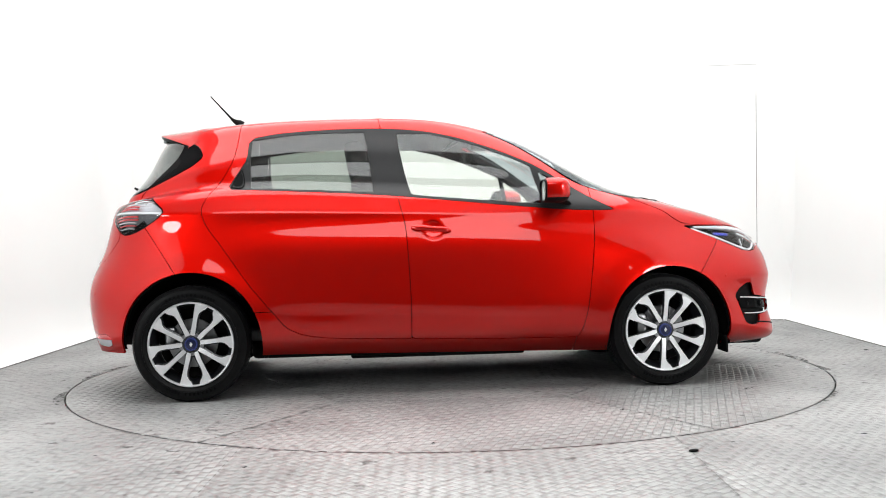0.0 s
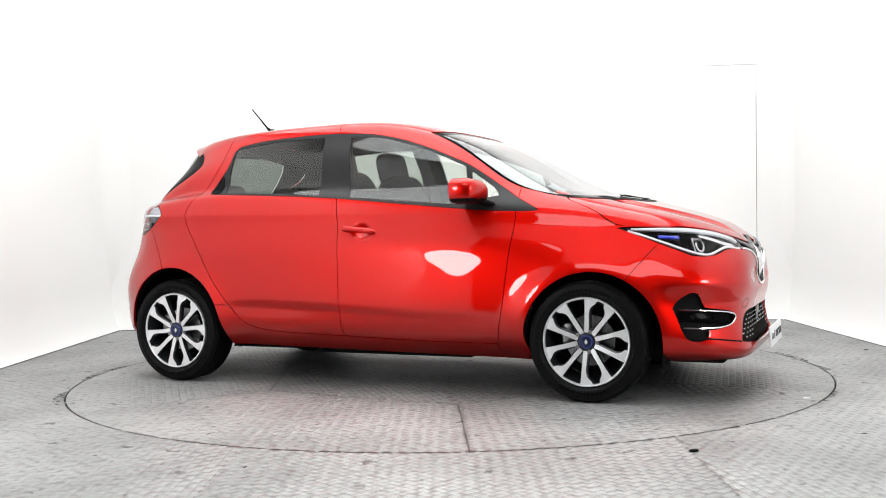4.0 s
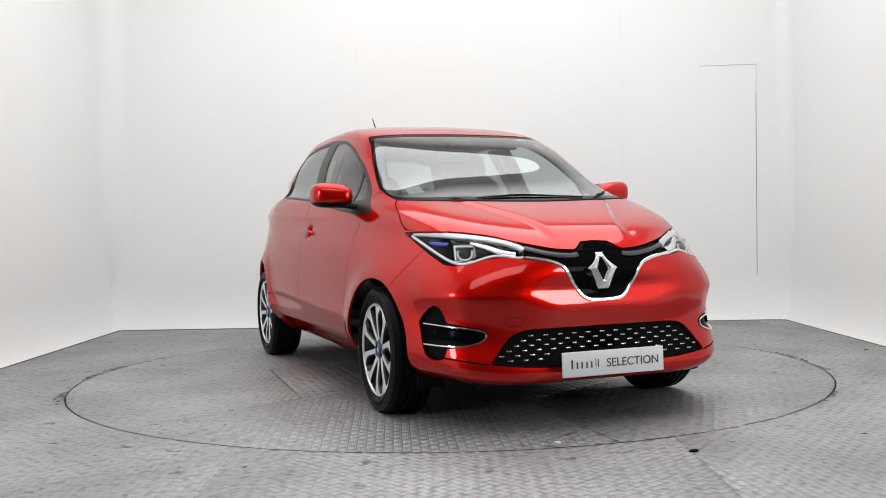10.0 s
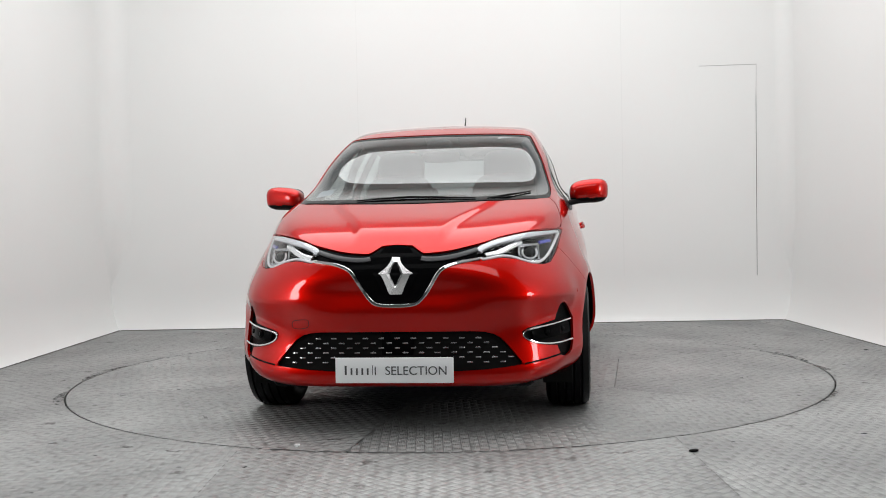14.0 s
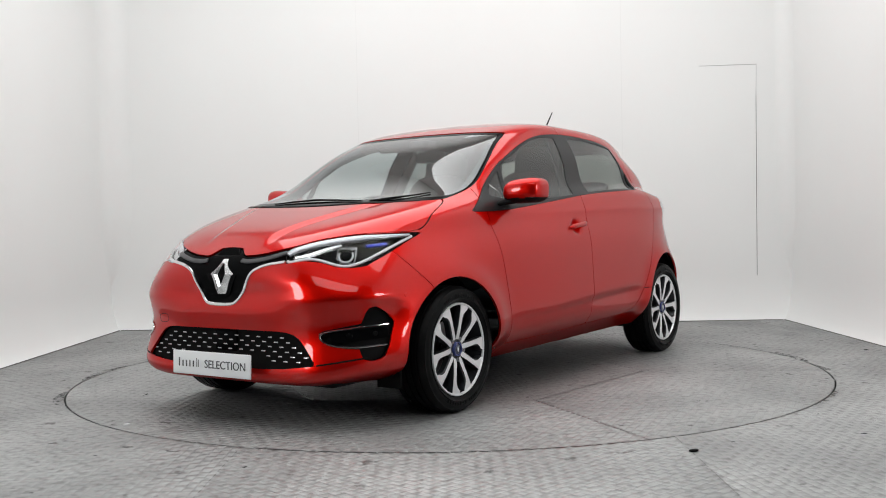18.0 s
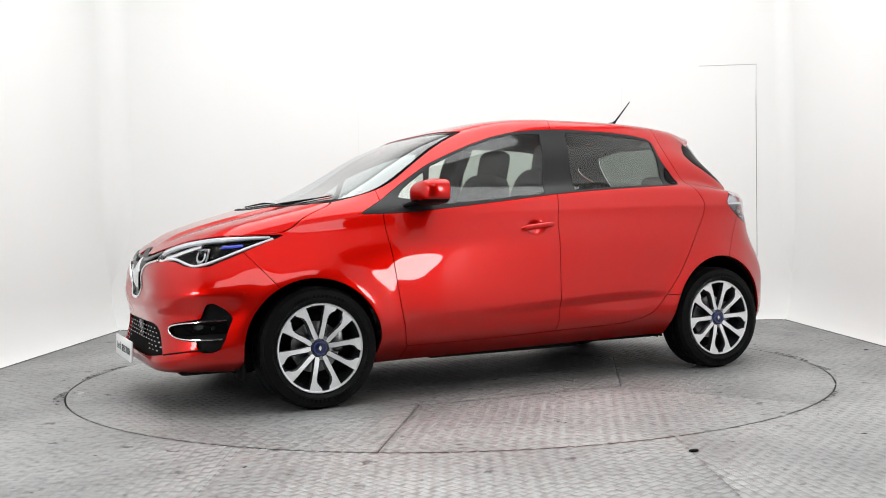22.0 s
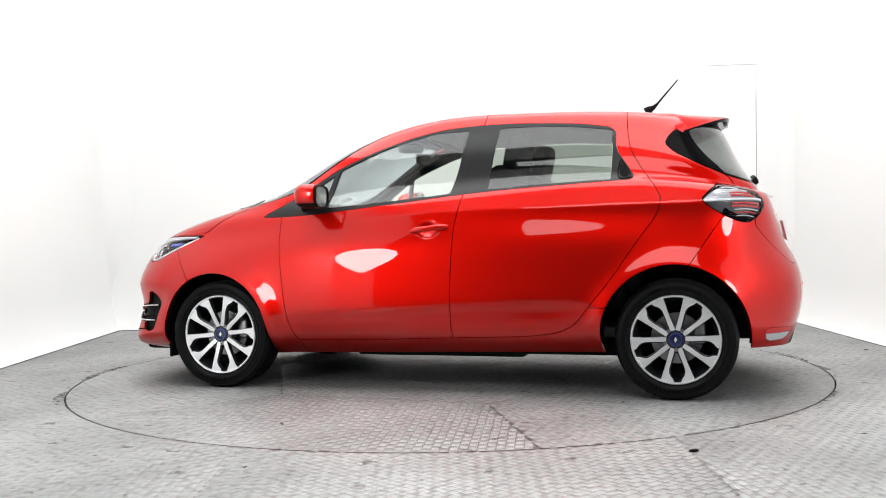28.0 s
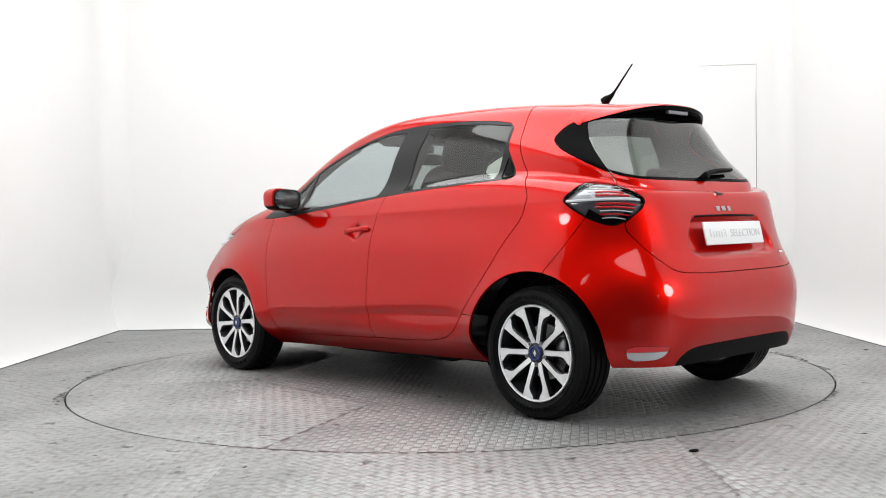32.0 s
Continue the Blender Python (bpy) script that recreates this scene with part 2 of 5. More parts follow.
def room():
    foot = [Vector((-3.06, -4.3, 0)), BACK_L, BACK_R, Vector((3.08, -4.3, 0))]
    set_back, skirt_z, top = 0.11, 0.41, 4.6
    names = ["wall_west", "wall_north", "wall_east"]
    cove = [(0.0, 0.0)] + [(set_back * math.sin(a) ** 1.2, skirt_z * (1 - math.cos(a)) ** 0.9) for a in np.linspace(0.35, math.pi / 2, 7)]
    prof = cove + [(set_back, top), (0.35, top), (0.35, 0.0)]
    outs = [Vector((-(q - p).y, (q - p).x, 0)).normalized() for p, q in zip(foot, foot[1:])]
    mitre = [outs[0]] + [(p + q) / (1 + p.dot(q)) for p, q in zip(outs, outs[1:])] + [outs[-1]]
    for i, nm in enumerate(names):
        a, b = foot[i], foot[i + 1]
        bm = bmesh.new()
        r0 = [bm.verts.new(a + mitre[i] * o + Vector((0, 0, z))) for o, z in prof]
        r1 = [bm.verts.new(b + mitre[i + 1] * o + Vector((0, 0, z))) for o, z in prof]
        n = len(prof)
        for k in range(n):
            bm.faces.new((r0[k], r1[k], r1[(k + 1) % n], r0[(k + 1) % n]))
        bm.faces.new(r0)
        bm.faces.new(r1[::-1])
        bmesh.ops.recalc_face_normals(bm, faces=bm.faces)
        w = part(nm, bm, WALL, None, "white painted studio wall with a coved foot", smooth=True)
        tagged(w, category="wall", kind="structure")
    # the upright corners are gently rounded
    for c, oa, ob, size in ((BACK_L, outs[0], outs[1], 1.0), (BACK_R, outs[1], outs[2], 0.6)):
        corner = c + (oa + ob) / (1 + oa.dot(ob)) * set_back
        da, db = Vector((-oa.y, oa.x, 0)), Vector((ob.y, -ob.x, 0))
        bm = bmesh.new()
        rows = []
        for z, r in ((z, r * size) for z, r in ((.40, .0), (.55, .10), (.8, .20), (1.2, .25), (4.598, .25))):
            rows.append([bm.verts.new(corner + da * (r * (1 - math.sin(u)) - .001) + db * (r * (1 - math.cos(u)) - .001) + Vector((0, 0, z))) for u in np.linspace(0, math.pi / 2, 13)])
        for p, q in zip(rows, rows[1:]):
            for k in range(12):
                bm.faces.new((p[k], p[k + 1], q[k + 1], q[k]))
        w = part("wall_corner", bm, WALL, None, "rounded white corner of the studio walls")
        tagged(w, category="wall", kind="structure")
    bm = bmesh.new()
    box(bm, -3.6, 3.6, -4.6, 3.5, 4.6, 4.75)
    tagged(part("ceiling", bm, WALL, None, "plain white studio ceiling", smooth=False), category="ceiling", kind="structure")
    # the dim hall that the booth opens to
    bm = bmesh.new()
    box(bm, -7.0, 7.0, -12.0, 4.2, -0.2, 6.2)
    bmesh.ops.reverse_faces(bm, faces=bm.faces)
    tagged(part("hall_wall", bm, HALL, None, "dim concrete hall around the white booth", smooth=False), category="wall", kind="structure")
    # joints of a flush door and of the wall boards
    dn = (BACK_R - BACK_L).normalized()
    outn = Vector((-dn.y, dn.x, 0))
    wx = lambda x: BACK_L + dn * ((x - BACK_L.x) / dn.x) + outn * (set_back - .0015)

    def joint(x0, z0, x1, z1, w, material):
        p, q = wx(x0) + Vector((0, 0, z0)), wx(x1) + Vector((0, 0, z1))
        s = (q - p).normalized().cross(outn) * w / 2
        bm = bmesh.new()
        vs = [bm.verts.new(v) for v in (p - s, p + s, q + s, q - s)]
        back = [bm.verts.new(v.co + outn * .004) for v in vs]
        bm.faces.new(vs)
        for i in range(4):
            bm.faces.new((vs[i], back[i], back[(i + 1) % 4], vs[(i + 1) % 4]))
        bmesh.ops.recalc_face_normals(bm, faces=bm.faces)
        tagged(part("door_joint", bm, material, None, "thin dark joint of a flush wall door", smooth=False), category="door joint", kind="structure")
    joint(2.822, 0.40, 2.834, 2.05, .0045, CRACK)
    joint(2.834, 2.05, 2.840, 2.31, .002, CRACK)
    joint(2.33, 2.315, 2.84, 2.318, .003, CRACK)
    joint(-0.80, 0.42, -0.80, 4.4, .0035, PALE_CRACK)
    joint(1.62, 0.42, 1.63, 4.4, .0035, PALE_CRACK)


    # open joint between the walls and the floor
    for a, b in zip(foot, foot[1:]):
        d = (b - a).normalized()
        bm = bmesh.new()
        box(bm, 0.01, (b - a).length - .01, -.004, .004, 0.0005, .006, 0.0, Matrix.Translation(a) @ Matrix.Rotation(math.atan2(d.y, d.x), 4, "Z"))
        tagged(part("baseboard", bm, CRACK, None, "dark open joint along the wall foot", smooth=False), category="wall joint", kind="structure")


room()


def tread_bars(m, keep, span, parent, cell=0.038):
    """Raised bars of a tread plate, five to a cell, turned by turns, where keep(x, y) holds; m places the plate."""
    k = np.arange(-int(span / cell) - 1, int(span / cell) + 2)
    ci, cj, b = [a.ravel() for a in np.meshgrid(k, k, np.arange(5), indexing="ij")]
    across = (ci + cj) % 2 == 0
    cx, cy = (ci + .5) * cell, (cj + .5) * cell
    off = (b - 2) * cell * .19
    x, y = np.where(across, cx + off, cx), np.where(across, cy, cy + off)
    ok = keep(x, y)
    x, y, across = x[ok], y[ok], across[ok]
    n = len(x)
    hl, hw, h = cell * .44, .0026, .0017
    local = np.array([(-hl, -hw, 0), (hl, -hw, 0), (hl, hw, 0), (-hl, hw, 0), (-hl * .86, 0, h), (hl * .86, 0, h)])
    v = np.repeat(local[None], n, 0)
    turned = np.stack([-v[..., 1], v[..., 0], v[..., 2]], -1)
    v = np.where(across[:, None, None], turned, v)
    v[..., 0] += x[:, None]
    v[..., 1] += y[:, None]
    loops = np.array([0, 1, 5, 4, 2, 3, 4, 5, 1, 2, 5, 3, 0, 4])
    ids = (np.arange(n)[:, None] * 6 + loops[None]).ravel()
    starts = (np.arange(n)[:, None] * 14 + np.array([0, 4, 8, 11])[None]).ravel()
    me = bpy.data.meshes.new("tread_bar")
    me.vertices.add(n * 6)
    me.vertices.foreach_set("co", v.ravel())
    me.loops.add(n * 14)
    me.loops.foreach_set("vertex_index", ids)
    me.polygons.add(n * 4)
    me.polygons.foreach_set("loop_start", starts)
    me.update(calc_edges=True)
    me.materials.append(BARS)
    o = new("tread_bar", me)
    o.parent = parent
    o.matrix_local = m
    return tagged(o, "raised worn steel tread bars", kind="stuff")


def floor_and_disc():
    # floor sheet with a round hole for the turntable
    n = 160
    ring = [(math.cos(2 * math.pi * i / n) * (DISC_R + 0.006), math.sin(2 * math.pi * i / n) * (DISC_R + 0.006)) for i in range(n)]
    outer = []
    for x, y in ring:
        s = max(abs(x) / 7.0, abs(y) / 12.0)
        outer.append((x / s, max(-12.0, min(12.0, y / s))))
    v = [(x, y, 0) for x, y in ring] + [(x, min(y, 4.2), 0) for x, y in outer] + [(x, y, -0.06) for x, y in ring]
    f = [(i, n + i, n + (i + 1) % n, (i + 1) % n) for i in range(n)] + [((i + 1) % n, 2 * n + (i + 1) % n, 2 * n + i, i) for i in range(n)]
    o = pydata("floor", v, f, FLOOR, None, "grey steel tread-plate studio floor, scuffed", smooth=False)
    tagged(o, category="floor", kind="structure")
    # floor plates between the seams, each laid its own way
    for x0, x1, turn in ((-3.05, -2.72, 0), (-2.72, -.885, 0), (-.885, .95, 45), (.95, 2.78, 12), (2.78, 3.06, 0)):
        ca, sa = math.cos(radians(turn)), math.sin(radians(turn))

        def keep(x, y, x0=x0, x1=x1, ca=ca, sa=sa):
            X, Y = ca * x - sa * y, sa * x + ca * y
            return (X > x0 + .004) & (X < x1 - .004) & (Y > -4.55) & (Y < 2.7) & (np.hypot(X, Y) > DISC_R + .014)
        tread_bars(pose(0, 0, 0, 0, 0, turn), keep, 5.6, o)
    # unseen sheet below the plates; its near-black colour stands for shade in the rim gap
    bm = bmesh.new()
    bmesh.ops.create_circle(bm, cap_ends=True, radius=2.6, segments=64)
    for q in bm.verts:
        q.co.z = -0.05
    tagged(part("gap_shade", bm, DARK, None, "near-black sheet for the shade in the turntable gap", smooth=False), category="floor", kind="structure")
    for x in (-2.72, -0.885, 0.95, 2.78):
        y1 = -1.2 if abs(x) > DISC_R else -math.sqrt((DISC_R + .01) ** 2 - x * x)
        for y0, yb in ((-8.9, y1),) if abs(x) > DISC_R else ((-8.9, y1), (-y1, 2.72)):
            bm = bmesh.new()
            box(bm, x - .0014, x + .0014, y0, yb, -.001, .0006)
            tagged(part("floor_seam", bm, CRACK, None, "dark seam between floor plates", smooth=False), category="floor seam", kind="structure")
    table = new("turntable")
    tagged(table, "round grey steel tread-plate turntable flush with the floor", "turntable")
    # a six-sided middle plate and six outer plates
    hexa = [Vector((1.20 * math.cos(radians(-4 + 60 * k)), 1.20 * math.sin(radians(-4 + 60 * k)), 0)) for k in range(6)]
    g = 0.0018

    def sheet(loop, turn):
        c = sum(loop, Vector()) / len(loop)
        m = Matrix.Translation(c) @ Matrix.Rotation(radians(turn), 4, "Z")
        inv = m.inverted()
        bm = bmesh.new()
        top = [bm.verts.new(inv @ p) for p in loop]
        low = [bm.verts.new(inv @ (p - Vector((0, 0, .03)))) for p in loop]
        bm.faces.new(top)
        for i in range(len(loop)):
            j = (i + 1) % len(loop)
            bm.faces.new((top[i], low[i], low[j], top[j]))
        bmesh.ops.recalc_face_normals(bm, faces=bm.faces)
        part("plate", bm, FLOOR, table, "", smooth=False).matrix_local = m
        flat = [inv @ p for p in loop]
        ccw = sum(p.x * q.y - q.x * p.y for p, q in zip(flat, flat[1:] + flat[:1])) > 0

        def keep(x, y):
            ok = np.ones(len(x), bool)
            for p, q in zip(flat, flat[1:] + flat[:1]):
                d = (q - p).normalized()
                side = d.x * (y - p.y) - d.y * (x - p.x)
                ok &= (side if ccw else -side) > .007
            return ok
        tread_bars(m, keep, 1.6, table)
    sheet([p * (1 - g) for p in hexa], 41)
    for k in range(6):
        a0, a1 = radians(-4 + 60 * k), radians(56 + 60 * k)
        da = g / DISC_R
        arc = [Vector(((DISC_R - .004) * math.cos(a), (DISC_R - .004) * math.sin(a), 0)) for a in np.linspace(a0 + da, a1 - da, 40)]
        h0, h1 = hexa[k], hexa[(k + 1) % 6]
        e = (h1 - h0).normalized() * g
        sheet([h0 * (1 + g) + e] + arc + [h1 * (1 + g) - e], -4 + 60 * k + (45 if k % 2 else 12))
    # scuffs on the plates
    for x, y, a, w in ((1.527, -1.026, 30, .05), (-.258, -2.08, 80, .03), (-.43, -2.035, 10, .022), (.709, -1.487, 50, .02), (-1.2, .9, 20, .03), (.3, 1.75, 120, .04), (-1.75, -.6, 60, .03)):
        bm = bmesh.new()
        prism(bm, [(-w, -.004), (-w * .3, -.009), (w * .5, -.006), (w, .002), (w * .4, .008), (-w * .6, .006)], "z", 0.0, .0008)
        part("scuff", bm, DARK, table, "dark scuff mark", smooth=False).matrix_local = pose(x, y, 0.0, 0, 0, a)
    # grime that has gathered on the fixed floor along the rim
    for a0, a1, w in ((166, 183, .05), (193, 208, .055), (1, 15, .05), (-15, -3, .04), (-42, -24, .03)):
        m = max(4, int((a1 - a0) * 1.5))
        vs, fs = [], []
        for k in range(m + 1):
            a = radians(a0 + (a1 - a0) * k / m)
            wide = w * math.sin(math.pi * (k + .3) / (m + .6)) ** .7
            for rr in (DISC_R + .008, DISC_R + .008 + wide):
                vs.append((rr * math.cos(a), rr * math.sin(a), .0021))
        fs = [(2 * k, 2 * k + 1, 2 * k + 3, 2 * k + 2) for k in range(m)]
        pydata("grime", vs, fs, GRIME, o, "patchy dark grime along the turntable rim", smooth=False)
    return table


TABLE = floor_and_disc()

# ---- the car: one smooth skin from lengthwise rings, then cut into panels ----
FRONT_X = [1.96, 2.03, 2.06, 2.032, 2.057, 2.042, 2.046, 1.912, 1.522, 1.133, 0.86, 0.609, 0.379, 0.187, 0.043, -0.072]
FRONT_Z = [0.19, 0.205, 0.27, 0.41, 0.53, 0.621, 0.716, 0.862, 0.99, 1.101, 1.231, 1.375, 1.464, 1.518, 1.537, 1.55]
REAR_X = [-1.846, -1.859, -1.883, -1.921, -1.933, -1.912, -1.854, -1.806, -1.762, -1.733, -1.699, -1.609, -1.515, -1.425, -1.367, -1.343]
REAR_Z = [0.173, 0.218, 0.305, 0.424, 0.545, 0.66, 0.789, 0.92, 1.041, 1.044, 1.094, 1.235, 1.426, 1.489, 1.505, 1.462]
HALF_W = [0.61, 0.748, 0.838, 0.879, 0.884, 0.874, 0.857, 0.815, 0.773, 0.715, 0.67, 0.606, 0.55, 0.454, 0.274, 0]
SIDE_Z = [0.15, 0.243, 0.325, 0.402, 0.518, 0.673, 0.827, 0.962, 1.085, 1.165, 1.304, 1.425, 1.511, 1.541, 1.56, 1.574]
SLOPE = [-0, 0, 0, -0, 0, 0, 0, -0.02, -0.05, -0.039, -0.02, -0.01, 0.01, 0.01, 0.01, -0]
BOW_F = [5.128, 5.957, 6.14, 5.28, 4.871, 4.903, 4.123, 4.09, 5.706, 6.5, 6.5, 6.157, 3.762, 2.1, 2.1, 2.972]
BOW_R = [4.332, 5.211, 5.181, 4.416, 4.3, 4.225, 4.156, 4.728, 4.869, 3.977, 4.847, 4.263, 3.524, 2.486, 2.208, 2.37]

MID_X = -0.35


def spline(rows, t):
    n = len(rows)
    a, b = np.zeros((n, n)), np.zeros_like(rows)
    a[0, 0] = a[-1, -1] = 1
    for i in range(1, n - 1):
        a[i, i - 1:i + 2] = 1, 4, 1
        b[i] = 6 * (rows[i - 1] - 2 * rows[i] + rows[i + 1])
    m = np.linalg.solve(a, b)
    i = np.clip(t.astype(int), 0, n - 2)
    s = (t - i)[:, None]
    r = 1 - s
    return r * rows[i] + s * rows[i + 1] + ((r ** 3 - r) * m[i] + (s ** 3 - s) * m[i + 1]) / 6


PLATE_RECESS = [(-.6, .928), (.285, .925), (.30, .915), (.375, .80), (.36, .765), (.30, .748), (-.6, .745)]


def smooth01(a, b, x):
    t = np.clip((x - a) / (b - a), 0.0, 1.0)
    return t * t * (3 - 2 * t)


def skin(nv=181, nu=361):
    rows = np.array([FRONT_X, FRONT_Z, REAR_X, REAR_Z, HALF_W, SIDE_Z, SLOPE, BOW_F, BOW_R]).T
    v = np.linspace(0, len(rows) - 1, nv)
    fx, fz, rx, rz, w, sz, sl, nf, nr = [c[:, None] for c in spline(rows, v).T]
    w = np.maximum(w, 0)
    a = np.linspace(0, np.pi, nu)[None]
    c, s = np.cos(a), np.sin(a)
    s[:, 0] = s[:, -1] = 0
    n = np.where(c >= 0, nf, nr)
    rad = (np.abs(c) ** n + np.abs(s) ** n) ** (-1 / n)
    ux, y = rad * c, w * rad * s
    x = np.where(c >= 0, MID_X + ux * (fx - MID_X), MID_X + ux * (MID_X - rx))
    b = np.abs(ux) ** 3
    z = sz + sl * (x - MID_X) + np.where(c >= 0, fz - sz - sl * (fx - MID_X), rz - sz - sl * (rx - MID_X)) * b
    p = np.stack([x, y, z], -1)
    # flared wheel arches
    for cx, cz in ((1.32, .315), (-1.29, .32)):
        r = np.hypot(x - cx, z - cz)
        p[..., 1] += np.where(y > .3, .024 * np.exp(-((np.maximum(r, .352) - .352) / .085) ** 2), 0)
    # shoulder crease that fades towards the front
    ridge = 1.005 - 0.035 * smooth01(-1.2, 0.9, x)
    fade = (1 - smooth01(-0.5, 0.85, x)) * smooth01(-1.62, -1.40, x)
    p[..., 1] += 0.016 * fade * np.exp(-np.abs(z - ridge) / 0.06) * (y > .4)
    # hollow along the foot of the doors
    low = smooth01(-1.0, -0.6, x) * (1 - smooth01(0.6, 0.95, x))
    mid = 0.40 + 0.06 * smooth01(0.8, -0.8, x)
    below, above = np.exp(-((z - mid) / 0.10) ** 2), np.exp(-((z - mid) / 0.03) ** 2)
    p[..., 1] -= (0.007 + 0.014 * smooth01(0.6, -0.6, x)) * low * np.where(z < mid, below, above) * (y > .4)
    # bowl behind the front door handle
    p[..., 1] -= 0.020 * np.exp(-(((x - .015) / .045) ** 2 + ((z - .893) / .038) ** 2) ** 2) * (y > .4)
    # pressed ridges of the bonnet
    yr = 0.20 + 0.22 * smooth01(1.95, 1.25, x)
    on_bonnet = smooth01(1.2, 1.32, x) * (z > 0.8) * (1 - smooth01(1.86, 1.97, x))
    p[..., 2] += 0.015 * on_bonnet * (1 - smooth01(yr - 0.025, yr + 0.025, y))
    # overhang of the bumper cheeks and the hollow below it
    cheek = smooth01(1.6, 1.75, x) * smooth01(0.22, 0.45, y)
    over = 0.012 * np.exp(-((z - 0.605) / np.where(z > 0.605, 0.085, 0.04)) ** 2) - 0.009 * np.exp(-((z - 0.50) / 0.055) ** 2)
    p[..., 0] += cheek * over
    p[..., 1] += cheek * over * 0.8 * smooth01(0.5, 0.72, y)
    # the windscreen lies a little below its pillars
    ye = 0.67 - 0.12 * (z - 1.06) / 0.38
    dip = 0.004 * smooth01(ye + .01, ye - .13, y) * smooth01(1.475, 1.40, z) * smooth01(1.035, 1.10, z) * (x > 0.05)
    p[..., 2] -= dip * 0.85
    p[..., 0] -= dip * 0.5
    # plate recess of the tailgate
    d = inside(y.ravel(), np.where(x < -1.4, z, 9.0).ravel(), PLATE_RECESS, 1).reshape(x.shape)
    p[..., 0] += 0.026 * smooth01(0.010, -0.016, d) * (x < -1.4)
    # tail lamps stand proud
    p[..., 1] += 0.022 * np.exp(-((x + 1.56) / 0.13) ** 2 - ((z - 1.05) / 0.09) ** 2) * (y > 0.3)
    p[..., 0] -= 0.022 * np.exp(-((x + 1.56) / 0.13) ** 2 - ((z - 1.05) / 0.09) ** 2) * smooth01(0.2, 0.5, y)
    gu, gv = np.gradient(p, axis=1), np.gradient(p, axis=0)
    nn = np.cross(gu, gv)
    ln = np.linalg.norm(nn, axis=-1)
    nn[-1] = (0, 0, 1)
    nn /= np.maximum(np.linalg.norm(nn, axis=-1), 1e-9)[..., None]
    nn[:, 0, 1] = nn[:, -1, 1] = 0
    nn /= np.maximum(np.linalg.norm(nn, axis=-1), 1e-9)[..., None]
    if nn[nv // 3, nu // 2, 1] < 0:
        nn = -nn
    idx = np.arange(nv * nu).reshape(nv, nu)
    q = [idx[:-1, :-1].ravel(), idx[1:, :-1].ravel(), idx[1:, 1:].ravel(), idx[:-1, 1:].ravel()]
    t = np.concatenate([np.stack([q[0], q[2], q[1]], 1), np.stack([q[0], q[3], q[2]], 1)])
    V, N = p.reshape(-1, 3), nn.reshape(-1, 3)
    fn = np.cross(V[t[:, 1]] - V[t[:, 0]], V[t[:, 2]] - V[t[:, 0]])
    bad = (fn * N[t].mean(1)).sum(1) < 0
    t[bad] = t[bad][:, ::-1]
    area = np.linalg.norm(fn, axis=1)
    lev = np.repeat(v, nu)
    return np.concatenate([V, N, lev[:, None]], 1), t[area > 1e-9]


def cut(sheet, d):
    """Splits a sheet along the line on which the field d is nought: (where d < 0, where d > 0)."""
    P, T = sheet
    d = np.where(np.abs(d) < 1e-6, 1e-6, d)
    s = d[T] < 0
    k = s.sum(1)
    mixed = T[(k == 1) | (k == 2)]
    extra, made = [], {}

    def edge(i, j):
        key = (min(i, j), max(i, j))
        if key not in made:
            f = d[i] / (d[i] - d[j])
            made[key] = len(P) + len(extra)
            extra.append(P[i] * (1 - f) + P[j] * f)
        return made[key]
    lo, hi = [], []
    for tri in mixed:
        neg = [d[i] < 0 for i in tri]
        lone = neg.index(True) if sum(neg) == 1 else neg.index(False)
        a, b, c = tri[lone], tri[(lone + 1) % 3], tri[(lone + 2) % 3]
        ab, ac = edge(a, b), edge(a, c)
        one, two = [(a, ab, ac)], [(ab, b, c), (ab, c, ac)]
        (lo if neg[lone] else hi).extend(one)
        (hi if neg[lone] else lo).extend(two)
    Q = np.concatenate([P, np.array(extra)]) if extra else P

    def pack(ts):
        used, inv = np.unique(ts, return_inverse=True)
        return Q[used], inv.reshape(-1, 3)
    join = lambda base, more: np.concatenate([base, np.array(more, int).reshape(-1, 3)])
    return pack(join(T[k == 3], lo)), pack(join(T[k == 0], hi))


def rounded(poly, times=2):
    p = np.array(poly, float)
    for _ in range(times):
        q = np.roll(p, -1, 0)
        p = np.stack([0.8 * p + 0.2 * q, 0.2 * p + 0.8 * q], 1).reshape(-1, 2)
    return p


def inside(u, v, poly, soften=2):
    """Signed distance to a closed outline, negative inside."""
    p = rounded(poly, soften) if soften else np.array(poly, float)
    best, odd = np.full(len(u), 1e9), np.zeros(len(u), bool)
    for (ax, ay), (bx, by) in zip(p, np.roll(p, -1, 0)):
        dx, dy = bx - ax, by - ay
        t = np.clip(((u - ax) * dx + (v - ay) * dy) / max(dx * dx + dy * dy, 1e-12), 0, 1)
        best = np.minimum(best, np.hypot(u - ax - t * dx, v - ay - t * dy))
        odd ^= ((ay > v) != (by > v)) & (u < (bx - ax) * (v - ay) / (by - ay + 1e-15) + ax)
    return np.where(odd, -best, best)


def take(sheet, field, gap=0.002):
    """Lifts the piece where field < 0 out of a sheet, leaving a gap: (piece, rest)."""
    d = field(sheet[0][:, 0], sheet[0][:, 1], sheet[0][:, 2], sheet[0][:, 6])
    piece, rest = cut(sheet, d + gap)
    d = field(rest[0][:, 0], rest[0][:, 1], rest[0][:, 2], rest[0][:, 6])
    return piece, cut(rest, d - gap)[1]


